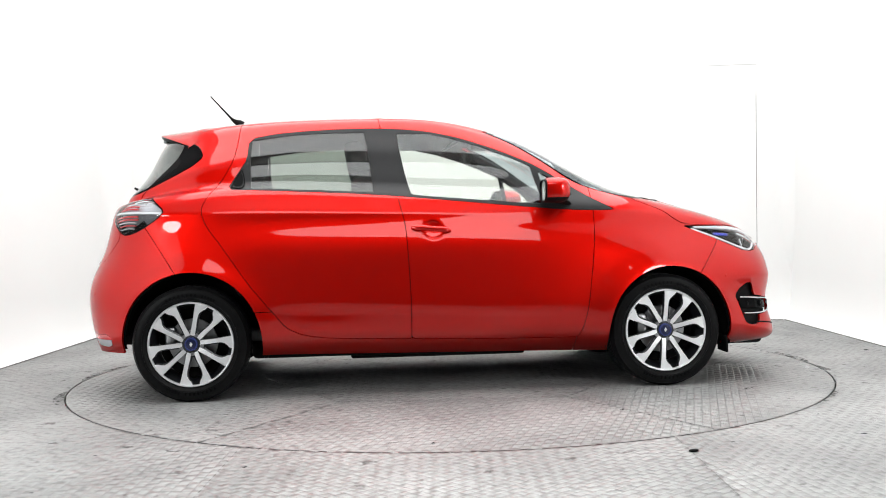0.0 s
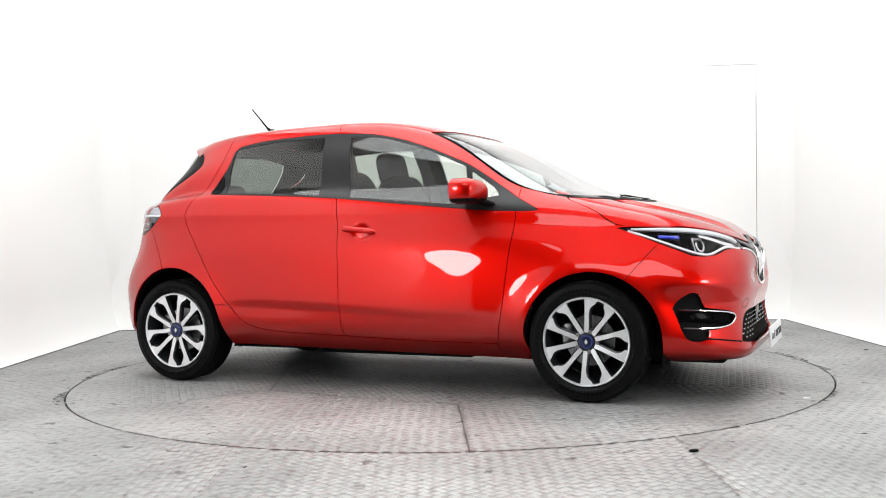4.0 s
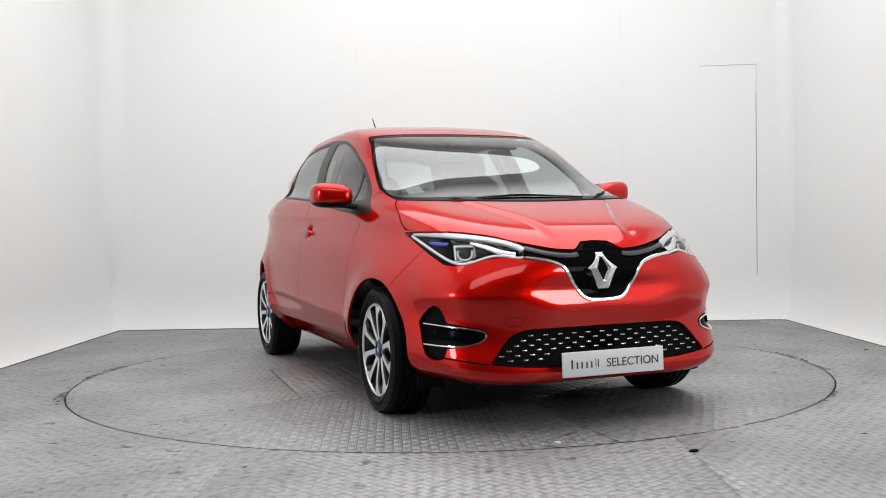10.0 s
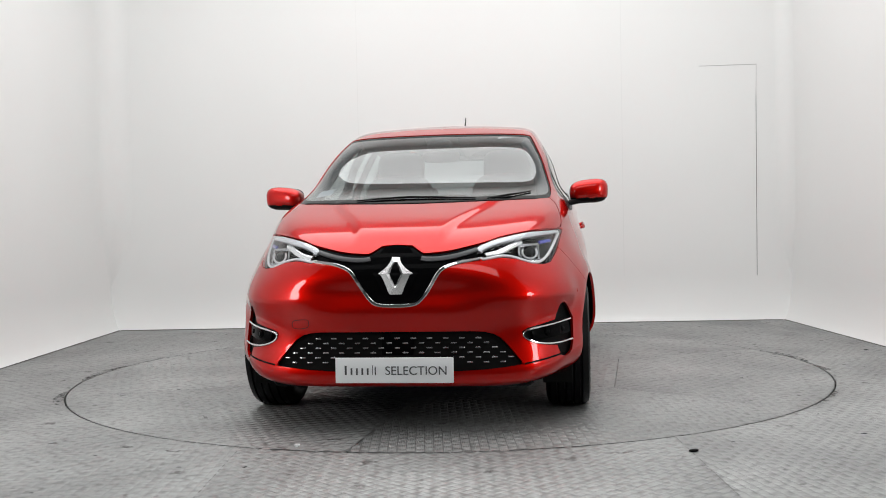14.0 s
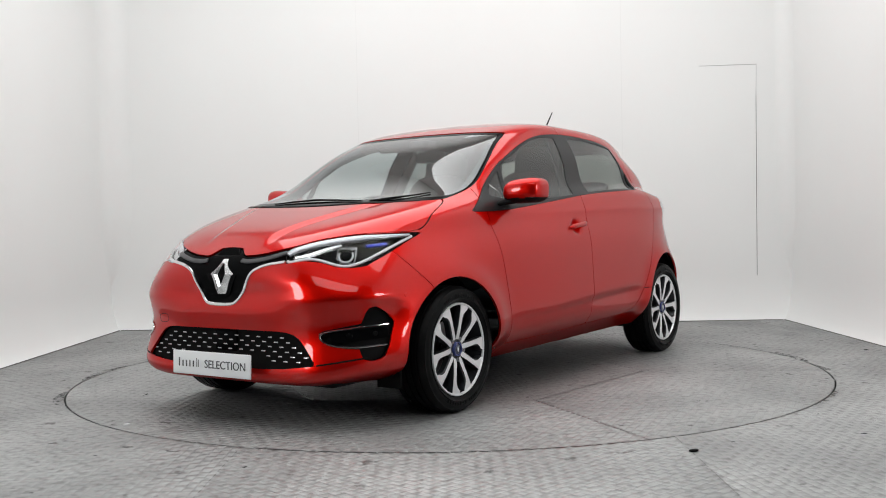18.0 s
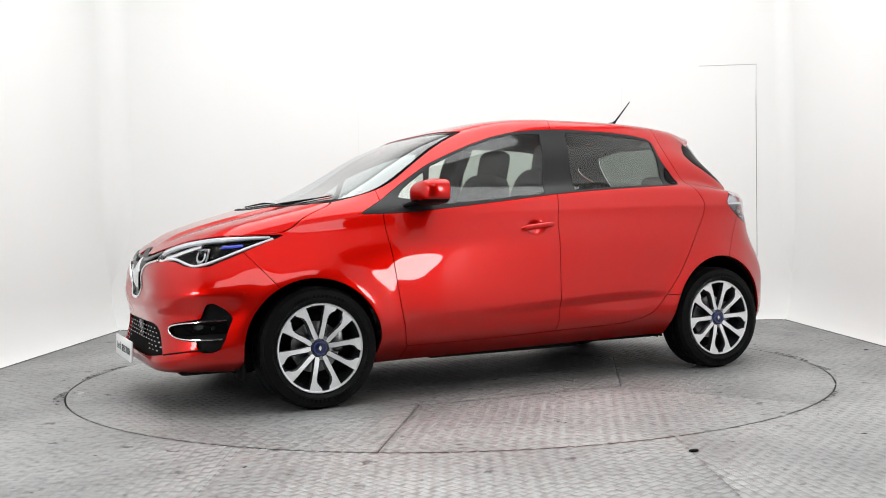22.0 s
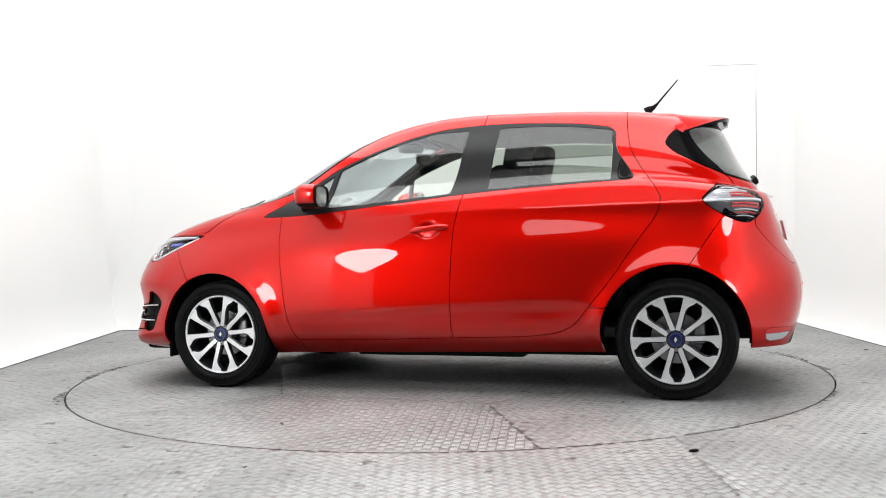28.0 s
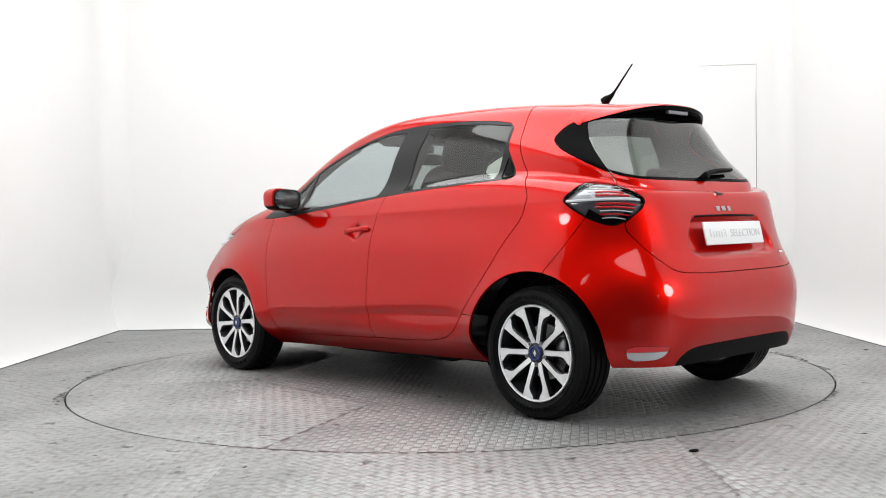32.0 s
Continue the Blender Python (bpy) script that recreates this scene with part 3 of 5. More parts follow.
def panel(name, sheet, material, parent, side, label="", lip=0.012, lift=0.0):
    """A panel with turned-in edges. side: 1 left, -1 right, 0 across the middle."""
    P, T = sheet
    if len(T) == 0:
        return None
    # drop stray slivers, keep the pieces that matter
    lab = np.arange(len(P))
    for _ in range(400):
        m = lab[T].min(1)
        new_lab = lab.copy()
        np.minimum.at(new_lab, T.ravel(), np.repeat(m, 3))
        new_lab = new_lab[new_lab]
        if (new_lab == lab).all():
            break
        lab = new_lab
    area = np.linalg.norm(np.cross(P[T[:, 1], :3] - P[T[:, 0], :3], P[T[:, 2], :3] - P[T[:, 0], :3]), axis=1)
    tl = lab[T[:, 0]]
    total = {k: area[tl == k].sum() for k in np.unique(tl)}
    big = sorted((k for k, a in total.items() if a > 0.02 * area.sum()), key=lambda k: -total[k])
    for k in big[1:]:
        panel(name + "_frame", (P, T[tl == k]), material, parent, side, "", lip, lift)
    T = T[tl == big[0]]
    used, inv = np.unique(T, return_inverse=True)
    P, T = P[used], inv.reshape(-1, 3)
    V, N = P[:, :3] + P[:, 3:6] * lift, P[:, 3:6] / np.linalg.norm(P[:, 3:6], axis=1)[:, None]
    e = np.concatenate([T[:, [0, 1]], T[:, [1, 2]], T[:, [2, 0]]])
    key = np.sort(e, 1)
    _, first, count = np.unique(key, axis=0, return_index=True, return_counts=True)
    rim = e[first[count == 1]]
    if side == 0:
        rim = rim[~((np.abs(V[rim[:, 0], 1]) < 1e-4) & (np.abs(V[rim[:, 1], 1]) < 1e-4))]
    verts, norms, faces = list(V), list(N), [tuple(t) for t in T]
    if lip:
        for i, j in rim:
            out = np.cross(V[j] - V[i], N[i])
            out /= max(np.linalg.norm(out), 1e-9)
            b = len(verts)
            verts += [V[i], V[j], V[j] - N[j] * lip, V[i] - N[i] * lip]
            norms += [out] * 4
            faces.append((b + 1, b, b + 3, b + 2))
    verts, norms = np.array(verts), np.array(norms)
    if side == -1 or side == 0:
        mv, mn = verts * (1, -1, 1), norms * (1, -1, 1)
        mf = [f[::-1] for f in faces]
        if side == -1:
            verts, norms, faces = mv, mn, mf
        else:
            b = len(verts)
            seam = np.abs(verts[:, 1]) < 1e-4
            num = np.where(seam, np.arange(b), b + np.cumsum(~seam) - 1)
            verts, norms = np.concatenate([verts, mv[~seam]]), np.concatenate([norms, mn[~seam]])
            faces = faces + [tuple(num[i] for i in f) for f in mf]
    return pydata(name, verts, faces, material, parent, label, normals=norms)


WINDOW_BAND = [(-1.10, 1.135), (-1.034, 1.234), (-.992, 1.30), (-.982, 1.42), (-.833, 1.447), (-.673, 1.46), (-.45, 1.47), (-.257, 1.47),
               (-.13, 1.463), (0, 1.45), (.157, 1.417), (.315, 1.367), (.471, 1.306), (.596, 1.251), (.688, 1.195), (.808, 1.118),
               (.899, 1.059), (1.035, .987), (1.03, .983), (.908, .983), (.75, .99), (.486, 1.014), (-.01, 1.065), (-.164, 1.081), (-.443, 1.102),
               (-.751, 1.118), (-.969, 1.129)]
FRONT_PANE = [(-.168, 1.437), (0, 1.436), (.157, 1.403), (.314, 1.354), (.471, 1.292), (.582, 1.242), (.627, 1.06), (.627, 1.024),
              (.425, 1.040), (-.096, 1.088), (-.132, 1.233)]
QUARTER_PANE = [(.619, 1.215), (.761, 1.119), (.804, 1.07), (.661, 1.053)]
REAR_PANE = [(-.969, 1.409), (-.768, 1.434), (-.577, 1.446), (-.347, 1.447), (-.32, 1.269), (-.304, 1.104), (-.567, 1.122), (-.966, 1.14), (-.972, 1.283)]
SCREEN = [(-.3, 1.466), (.3, 1.46), (.535, 1.449), (.55, 1.44), (.613, 1.303), (.639, 1.225), (.672, 1.107), (.672, 1.055), (.655, 1.046), (.42, 1.035), (.087, 1.027), (-.3, 1.026)]
SCREEN_GLASS = [(-.3, 1.452), (.3, 1.447), (.522, 1.437), (.543, 1.426), (.604, 1.303), (.631, 1.225), (.663, 1.113), (.660, 1.072), (.60, 1.064), (.42, 1.063), (.087, 1.058), (-.3, 1.058)]
REAR_WING = [(-1.2, 1.5), (-1.33, 1.47), (-1.352, 1.42), (-1.362, 1.375), (-1.392, 1.322), (-1.445, 1.260), (-1.572, 1.132), (-1.45, 1.08), (-1.2, 1.1)]
BONNET = [(-.3, 1.03), (.42, 1.036), (.62, 1.045), (.663, 1.051), (.69, 1.03), (.711, .992), (.728, .934), (.725, .891), (.651, .889), (.57, .882), (.458, .861),
          (.389, .836), (.235, .801), (.135, .793), (.118, .795), (.092, .812), (.064, .832), (-.3, .836)]
HEADLAMP = [(.731, .884), (.725, .886), (.651, .884), (.57, .877), (.458, .856), (.362, .826), (.358, .783), (.385, .757), (.463, .768), (.53, .76), (.595, .738), (.644, .732),
            (.678, .738), (.704, .785), (.718, .83)]
GRILLE_BAND = [(-.3, .832), (.064, .828), (.092, .808), (.118, .791), (.135, .789), (.235, .797), (.36, .826), (.375, .79), (.373, .763), (.26, .742), (.205, .719),
               (.161, .657), (.113, .588), (.077, .567), (-.3, .563)]
FOG_POCKET = [(.738, .556), (.722, .552), (.708, .525), (.694, .480), (.63, .466), (.575, .455), (.551, .442), (.556, .418), (.575, .402), (.606, .387), (.660, .376), (.704, .370), (.712, .345), (.720, .324), (.735, .316), (.752, .316), (.768, .335), (.774, .38), (.773, .48), (.752, .53)]
LOWER_GRILLE = [(.560, .303), (.535, .330), (.492, .382), (.460, .415), (.429, .434), (.390, .444), (.341, .448), (-.3, .448), (-.3, .272), (.269, .277), (.394, .284), (.49, .294)]
B_LINE = [(-.27, 1.56), (-.248, 1.432), (-.196, 1.171), (-.165, 1.043), (-.135, .919), (-.123, .706), (-.115, .496), (-.115, .304), (-.115, .304), (-.115, .304)]
FRONT_DOOR = B_LINE + [(.344, .287), (.798, .283), (.806, .286), (.823, .318), (.858, .472), (.885, .684), (.91, .896), (.911, .989), (.906, 1.2), (.9, 1.56)]
REAR_DOOR = B_LINE + [(-.547, .318), (-.698, .341), (-.786, .384), (-.865, .483), (-.988, .634), (-1.112, .818), (-1.207, .942), (-1.232, 1.029), (-1.198, 1.096),
                      (-1.123, 1.192), (-1.063, 1.302), (-1.042, 1.418), (-1.03, 1.56)]
REAR_SCREEN = [(-1.235, 1.325), (-1.265, 1.385), (-1.35, 1.432), (-1.48, 1.452), (-1.8, 1.452), (-1.8, 1.1), (-1.68, 1.106), (-1.572, 1.136), (-1.424, 1.204), (-1.289, 1.274)]
TAIL_LAMP = [(.455, 1.018), (.52, 1.075), (.58, 1.102), (.66, 1.10), (.75, 1.065), (.833, 1.015), (.81, .965), (.70, .896), (.64, .902), (.57, .93), (.50, .975)]
TAILGATE = [(-.3, 1.2), (.60, 1.2), (.575, 1.1), (.60, .96), (.668, .896), (.596, .767), (.53, .697), (.48, .679), (.30, .672), (-.3, .67)]
VALANCE = [(.53, .1), (.52, .284), (.446, .338), (.30, .346), (-.3, .346), (-.3, .1)]
BUMPER_LAMP = [(.735, .365), (.55, .358), (.595, .298), (.71, .292)]
ARCH_F, ARCH_R = (1.325, 0.315, 0.352), (-1.29, 0.32, 0.375)


def only(field, mask):
    return np.maximum(field, mask)


CAR = new("car")
tagged(CAR, "red metallic five-door electric hatchback with alloy wheels, on the turntable", "car")


def car_body():
    body = skin()
    for cx, cz, r in (ARCH_F, ARCH_R):
        body = cut(body, np.hypot(body[0][:, 0] - cx, body[0][:, 2] - cz) - r)[1]
    # the tail is cut off higher than the sills
    body = cut(body, np.maximum(body[0][:, 2] - 0.262, body[0][:, 0] + 1.5))[1]
    # foot of the sills, rising towards the tail
    body = cut(body, np.maximum(body[0][:, 2] - 0.211 + 0.021 * body[0][:, 0], np.abs(body[0][:, 0]) - 1.1))[1]
    body = cut(body, np.maximum(body[0][:, 2] - 0.206, 1.64 - body[0][:, 0]))[1]
    S = {}
    S["windscreen"], body = take(body, lambda x, y, z, v: only(inside(y, z, SCREEN), 0.05 - x))
    S["rear_screen"], body = take(body, lambda x, y, z, v: only(inside(x, z, REAR_SCREEN), x + 1.0))
    S["window_band"], body = take(body, lambda x, y, z, v: inside(x, z, WINDOW_BAND, 1), 0.001)
    S["bonnet"], body = take(body, lambda x, y, z, v: only(inside(y, z, BONNET, 1), 1.0 - x), 0.0013)
    S["headlamp"], body = take(body, lambda x, y, z, v: only(inside(y, z, HEADLAMP, 0), 1.38 - x), 0.0015)
    S["grille_band"], body = take(body, lambda x, y, z, v: only(inside(y, z, GRILLE_BAND), 1.4 - x), 0.001)
    S["fog_pocket"], body = take(body, lambda x, y, z, v: only(inside(y, z, FOG_POCKET, 0), 1.4 - x), 0.001)
    S["lower_grille"], body = take(body, lambda x, y, z, v: only(inside(y, z, LOWER_GRILLE, 0), 1.4 - x), 0.001)
    S["tail_lamp"], body = take(body, lambda x, y, z, v: only(inside((-x - y) * .7071, z, TAIL_LAMP), np.maximum(x + 1.2, 0.3 - y)))
    S["bumper_lamp"], body = take(body, lambda x, y, z, v: only(inside(y, z, BUMPER_LAMP, 1), x + 1.4), 0.001)
    S["valance"], body = take(body, lambda x, y, z, v: only(inside(y, z, VALANCE), x + 1.5), 0.001)
    S["tailgate"], body = take(body, lambda x, y, z, v: only(inside(y, z, TAILGATE, 1), x + 1.45))
    S["front_bumper"], body = take(body, lambda x, y, z, v: 1.496 + (z - .621) * .806 - x)
    S["rear_bumper"], body = take(body, lambda x, y, z, v: np.maximum(x + 1.369 + (z - .692) * .68, z - 0.96))
    S["roof"], body = take(body, lambda x, y, z, v: np.maximum(12.75 - v, -1.2 - x))
    S["roof_end"], body = take(body, lambda x, y, z, v: np.maximum(12.35 - v, x + 1.2))
    S["front_door"], body = take(body, lambda x, y, z, v: inside(x, z, FRONT_DOOR, 1))
    S["rear_door"], body = take(body, lambda x, y, z, v: inside(x, z, REAR_DOOR, 1))
    S["sill"], body = take(body, lambda x, y, z, v: np.maximum(np.maximum(z - 0.475, -1.06 - x), x - 0.80))
    S["front_wing"], body = take(body, lambda x, y, z, v: 0.3 - x)
    S["rear_quarter"] = body
    glass, edge = take(S["windscreen"], lambda x, y, z, v: inside(y, z, SCREEN_GLASS), 0.0005)
    S["windscreen"], S["screen_edge"] = glass, edge
    S["rear_wing"], rest = take(S["rear_screen"], lambda x, y, z, v: inside(x, z, REAR_WING, 0), 0.0015)
    S["rear_screen"], S["rear_edge"] = take(rest, lambda x, y, z, v: np.maximum(inside(x, z, REAR_SCREEN) + 0.012, z - 1.425), 0.0005)
    # panes out of the side window band
    band = S["window_band"]
    S["front_pane"], band = take(band, lambda x, y, z, v: inside(x, z, FRONT_PANE, 0), 0.0008)
    S["quarter_pane"], band = take(band, lambda x, y, z, v: inside(x, z, QUARTER_PANE, 0), 0.0008)
    S["rear_pane"], band = take(band, lambda x, y, z, v: inside(x, z, REAR_PANE, 0), 0.0008)
    S["window_band"] = band
    return S


SKIN = skin()
PANELS = car_body()


def lay(u, v, how):
    """The place and normal on the skin seen from the front, back or left at two coordinates."""
    P = SKIN[0]
    if how == "front":
        a, b, w, ok = np.array((0, 1, 0)), np.array((0, 0, 1)), np.array((1, 0, 0)), P[:, 0] > 0.2
    elif how == "back":
        a, b, w, ok = np.array((0, 1, 0)), np.array((0, 0, 1)), np.array((1, 0, 0)), P[:, 0] < -1.2
    elif how == "left":
        a, b, w, ok = np.array((1, 0, 0)), np.array((0, 0, 1)), np.array((0, 1, 0)), P[:, 1] > 0.35
    elif how == "top":
        a, b, w, ok = np.array((1, 0, 0)), np.array((0, 1, 0)), np.array((0, 0, 1)), P[:, 2] > 0.9
    else:
        a, b, w, ok = np.array((-.7071, -.7071, 0)), np.array((0, 0, 1)), np.array((-.7071, .7071, 0)), (P[:, 0] < -1.2) & (P[:, 1] > .3)
    flip = how in ("front", "back") and u < 0
    if flip:
        u = -u
    Q = P[ok]
    d = (Q[:, :3] @ a - u) ** 2 + (Q[:, :3] @ b - v) ** 2
    i = np.argpartition(d, 5)[:5]
    k = 1 / (d[i] + 1e-5)
    k /= k.sum()
    p0, n = (Q[i, :3] * k[:, None]).sum(0), (Q[i, 3:6] * k[:, None]).sum(0)
    n /= np.linalg.norm(n)
    base = a * u + b * v
    wn = w @ n
    t = ((p0 - base) @ n) / wn if abs(wn) > 0.05 else (p0 - base) @ w
    p = base + w * t
    if np.linalg.norm(p - p0) > 0.06:
        p = p0
    if flip:
        p, n = p * (1, -1, 1), n * (1, -1, 1)
    return Vector(p), Vector(n)


def curve2(pts, n=24):
    """A smooth run of points through a few."""
    p = np.array(pts, float)
    return spline(p, np.linspace(0, len(p) - 1, n))


def strip(bm, run, width, high, lift=0.0):
    """A raised bar along places with normals."""
    rows = []
    for i, (p, n) in enumerate(run):
        d = (run[min(i + 1, len(run) - 1)][0] - run[max(i - 1, 0)][0]).normalized()
        s = d.cross(n).normalized()
        w = width[i] if isinstance(width, (list, tuple, np.ndarray)) else width
        q = p + n * lift
        rows.append([bm.verts.new(q + s * a + n * h) for a, h in ((-w / 2, -high), (-w / 2, high * .6), (-w * .3, high), (w * .3, high), (w / 2, high * .6), (w / 2, -high))])
    m = len(rows[0])
    for a, b in zip(rows, rows[1:]):
        for k in range(m):
            bm.faces.new((a[k], a[(k + 1) % m], b[(k + 1) % m], b[k]))
    bm.faces.new(rows[0])
    bm.faces.new(rows[-1][::-1])
    bmesh.ops.recalc_face_normals(bm, faces=bm.faces)


def flipped(bm):
    for v in bm.verts:
        v.co.y = -v.co.y
    bmesh.ops.reverse_faces(bm, faces=bm.faces)
    return bm


def laid_strip(name, pts, how, width, high, material, parent, side=1, lift=0.0, label="", n=24):
    bm = bmesh.new()
    run = [lay(u, v, how) for u, v in curve2(pts, n)]
    strip(bm, run, width, high, lift)
    if side < 0:
        flipped(bm)
    return part(name, bm, material, parent, label)


def blob(bm, c, r, e1=0.6, e2=0.6, nu=28, nv=16, m=None):
    """A rounded box: a superellipsoid."""
    f = lambda t, e: math.copysign(abs(t) ** e, t)
    rows = []
    for j in range(1, nv):
        b = -math.pi / 2 + math.pi * j / nv
        rows.append([bm.verts.new((c[0] + r[0] * f(math.cos(b), e1) * f(math.cos(2 * math.pi * i / nu), e2),
                                   c[1] + r[1] * f(math.cos(b), e1) * f(math.sin(2 * math.pi * i / nu), e2),
                                   c[2] + r[2] * f(math.sin(b), e1))) for i in range(nu)])
    lo, hi = bm.verts.new((c[0], c[1], c[2] - r[2])), bm.verts.new((c[0], c[1], c[2] + r[2]))
    for a, b in zip(rows, rows[1:]):
        for i in range(nu):
            bm.faces.new((a[i], a[(i + 1) % nu], b[(i + 1) % nu], b[i]))
    for i in range(nu):
        bm.faces.new((lo, rows[0][(i + 1) % nu], rows[0][i]))
        bm.faces.new((hi, rows[-1][i], rows[-1][(i + 1) % nu]))
    if m is not None:
        for v in bm.verts:
            v.co = m @ v.co
    bmesh.ops.recalc_face_normals(bm, faces=bm.faces)


# ---- painted panels ----
for nm in ("bonnet", "roof", "front_bumper", "rear_bumper", "tailgate", "roof_end"):
    PANELS[nm + "_ob"] = panel(nm, PANELS[nm], RED, CAR, 0)
DOORS = {}
for nm in ("front_door", "rear_door", "sill", "front_wing", "rear_quarter"):
    for sd in (1, -1):
        DOORS[nm, sd] = panel(nm, PANELS[nm], RED, CAR, sd)

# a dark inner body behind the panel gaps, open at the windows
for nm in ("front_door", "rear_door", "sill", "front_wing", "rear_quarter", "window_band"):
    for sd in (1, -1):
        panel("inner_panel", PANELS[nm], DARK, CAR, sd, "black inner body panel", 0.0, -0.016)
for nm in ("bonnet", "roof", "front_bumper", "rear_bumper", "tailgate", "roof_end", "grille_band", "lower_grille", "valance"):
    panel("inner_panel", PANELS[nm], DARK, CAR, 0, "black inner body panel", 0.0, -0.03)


def gap_seals():
    """Dark strips under the panel joints."""
    for outline, gap_w in ((B_LINE, .03), (FRONT_DOOR[10:18], .03), (REAR_DOOR[10:22], .03)):
        for sd in (1, -1):
            laid_strip("door_seal", [p for p in outline if p[1] < 1.545], "left", gap_w, 0.002, DARK, CAR, sd, -0.010, "black rubber door seal", 40)
    for sd in (1, -1):
        laid_strip("door_seal", [(-.65, .333), (-.547, .318), (-.115, .304), (.344, .287), (.79, .283)], "left", .03, .002, DARK, CAR, sd, -0.010, "black rubber door seal", 30)


gap_seals()

for sd in (1, -1):
    trim = panel("window_trim", PANELS["window_band"], PILLAR, CAR, sd, "black window surround")
    panel("side_window", PANELS["front_pane"], GLASS, CAR, sd, "clear front door glass", 0.0, -0.003)
    panel("quarter_window", PANELS["quarter_pane"], GLASS, CAR, sd, "small clear corner glass", 0.0, -0.003)
    panel("side_window", PANELS["rear_pane"], GLASS_TINT, CAR, sd, "tinted rear door glass", 0.0, -0.003)
    panel("rear_wing_trim", PANELS["rear_wing"], BLACK_GLOSS, CAR, sd, "gloss black corner trim")
panel("windscreen", PANELS["windscreen"], SCREEN_GLASS_MAT, CAR, 0, "clear windscreen glass", 0.0, -0.004)
panel("windscreen_edge", PANELS["screen_edge"], BLACK_GLOSS, CAR, 0, "black windscreen border", 0.006, -0.003)
panel("rear_window", PANELS["rear_screen"], GLASS_REAR, CAR, 0, "tinted rear glass", 0.0, -0.002)
panel("rear_window_edge", PANELS["rear_edge"], BLACK_GLOSS, CAR, 0, "black rear glass border", 0.006, -0.002)


# ---- under the car ----
def underbody():
    bm = bmesh.new()
    box(bm, -1.0, 1.95, -0.60, 0.60, 0.19, 0.30, 0.03)
    part("underbody", bm, BLACK, CAR, "black underbody tray")
    bm = bmesh.new()
    box(bm, -1.80, -0.95, -0.45, 0.45, 0.275, 0.36, 0.02)
    part("underbody", bm, BLACK, CAR, "black rear underbody tray")
    bm = bmesh.new()
    box(bm, -1.36, -1.22, -0.62, 0.62, 0.24, 0.33, 0.02)
    part("rear_axle", bm, BLACK, CAR, "black rear axle beam")
    bm = bmesh.new()
    box(bm, -0.45, 0.55, -0.55, 0.55, 0.168, 0.22, 0.015)
    part("battery_tray", bm, BLACK, CAR, "black battery tray under the floor")
    for cx, cz, r in (ARCH_F, ARCH_R):
        for sd in (1, -1):
            bm = bmesh.new()
            a0, a1 = (radians(-16), radians(196)) if cx > 0 else (radians(-16), radians(176))
            lathe(bm, [(r + .012, 0.76), (r + .012, 0.50), (0.05, 0.50)], lambda a, b, h: (cx + a, sd * h, cz + b), 40, a0, a1)
            part("wheel_arch_liner", bm, DARK, CAR, "black wheel arch liner")
            bm = bmesh.new()
            lathe(bm, [(r - .001, 0.74), (r - .001, 0.60), (r + .03, 0.60), (r + .03, 0.74)], lambda a, b, h: (cx + a, sd * h, cz + b), 40, a0, a1)
            part("wheel_arch_lip", bm, DARK, CAR, "black inner arch lip")
    for sd in (1, -1):
        bm = bmesh.new()
        box(bm, 1.662, 1.676, sd * .70 - .07, sd * .70 + .07, .165, .26, .005)
        part("air_deflector", bm, DARK, CAR, "black rubber air deflector")


underbody()


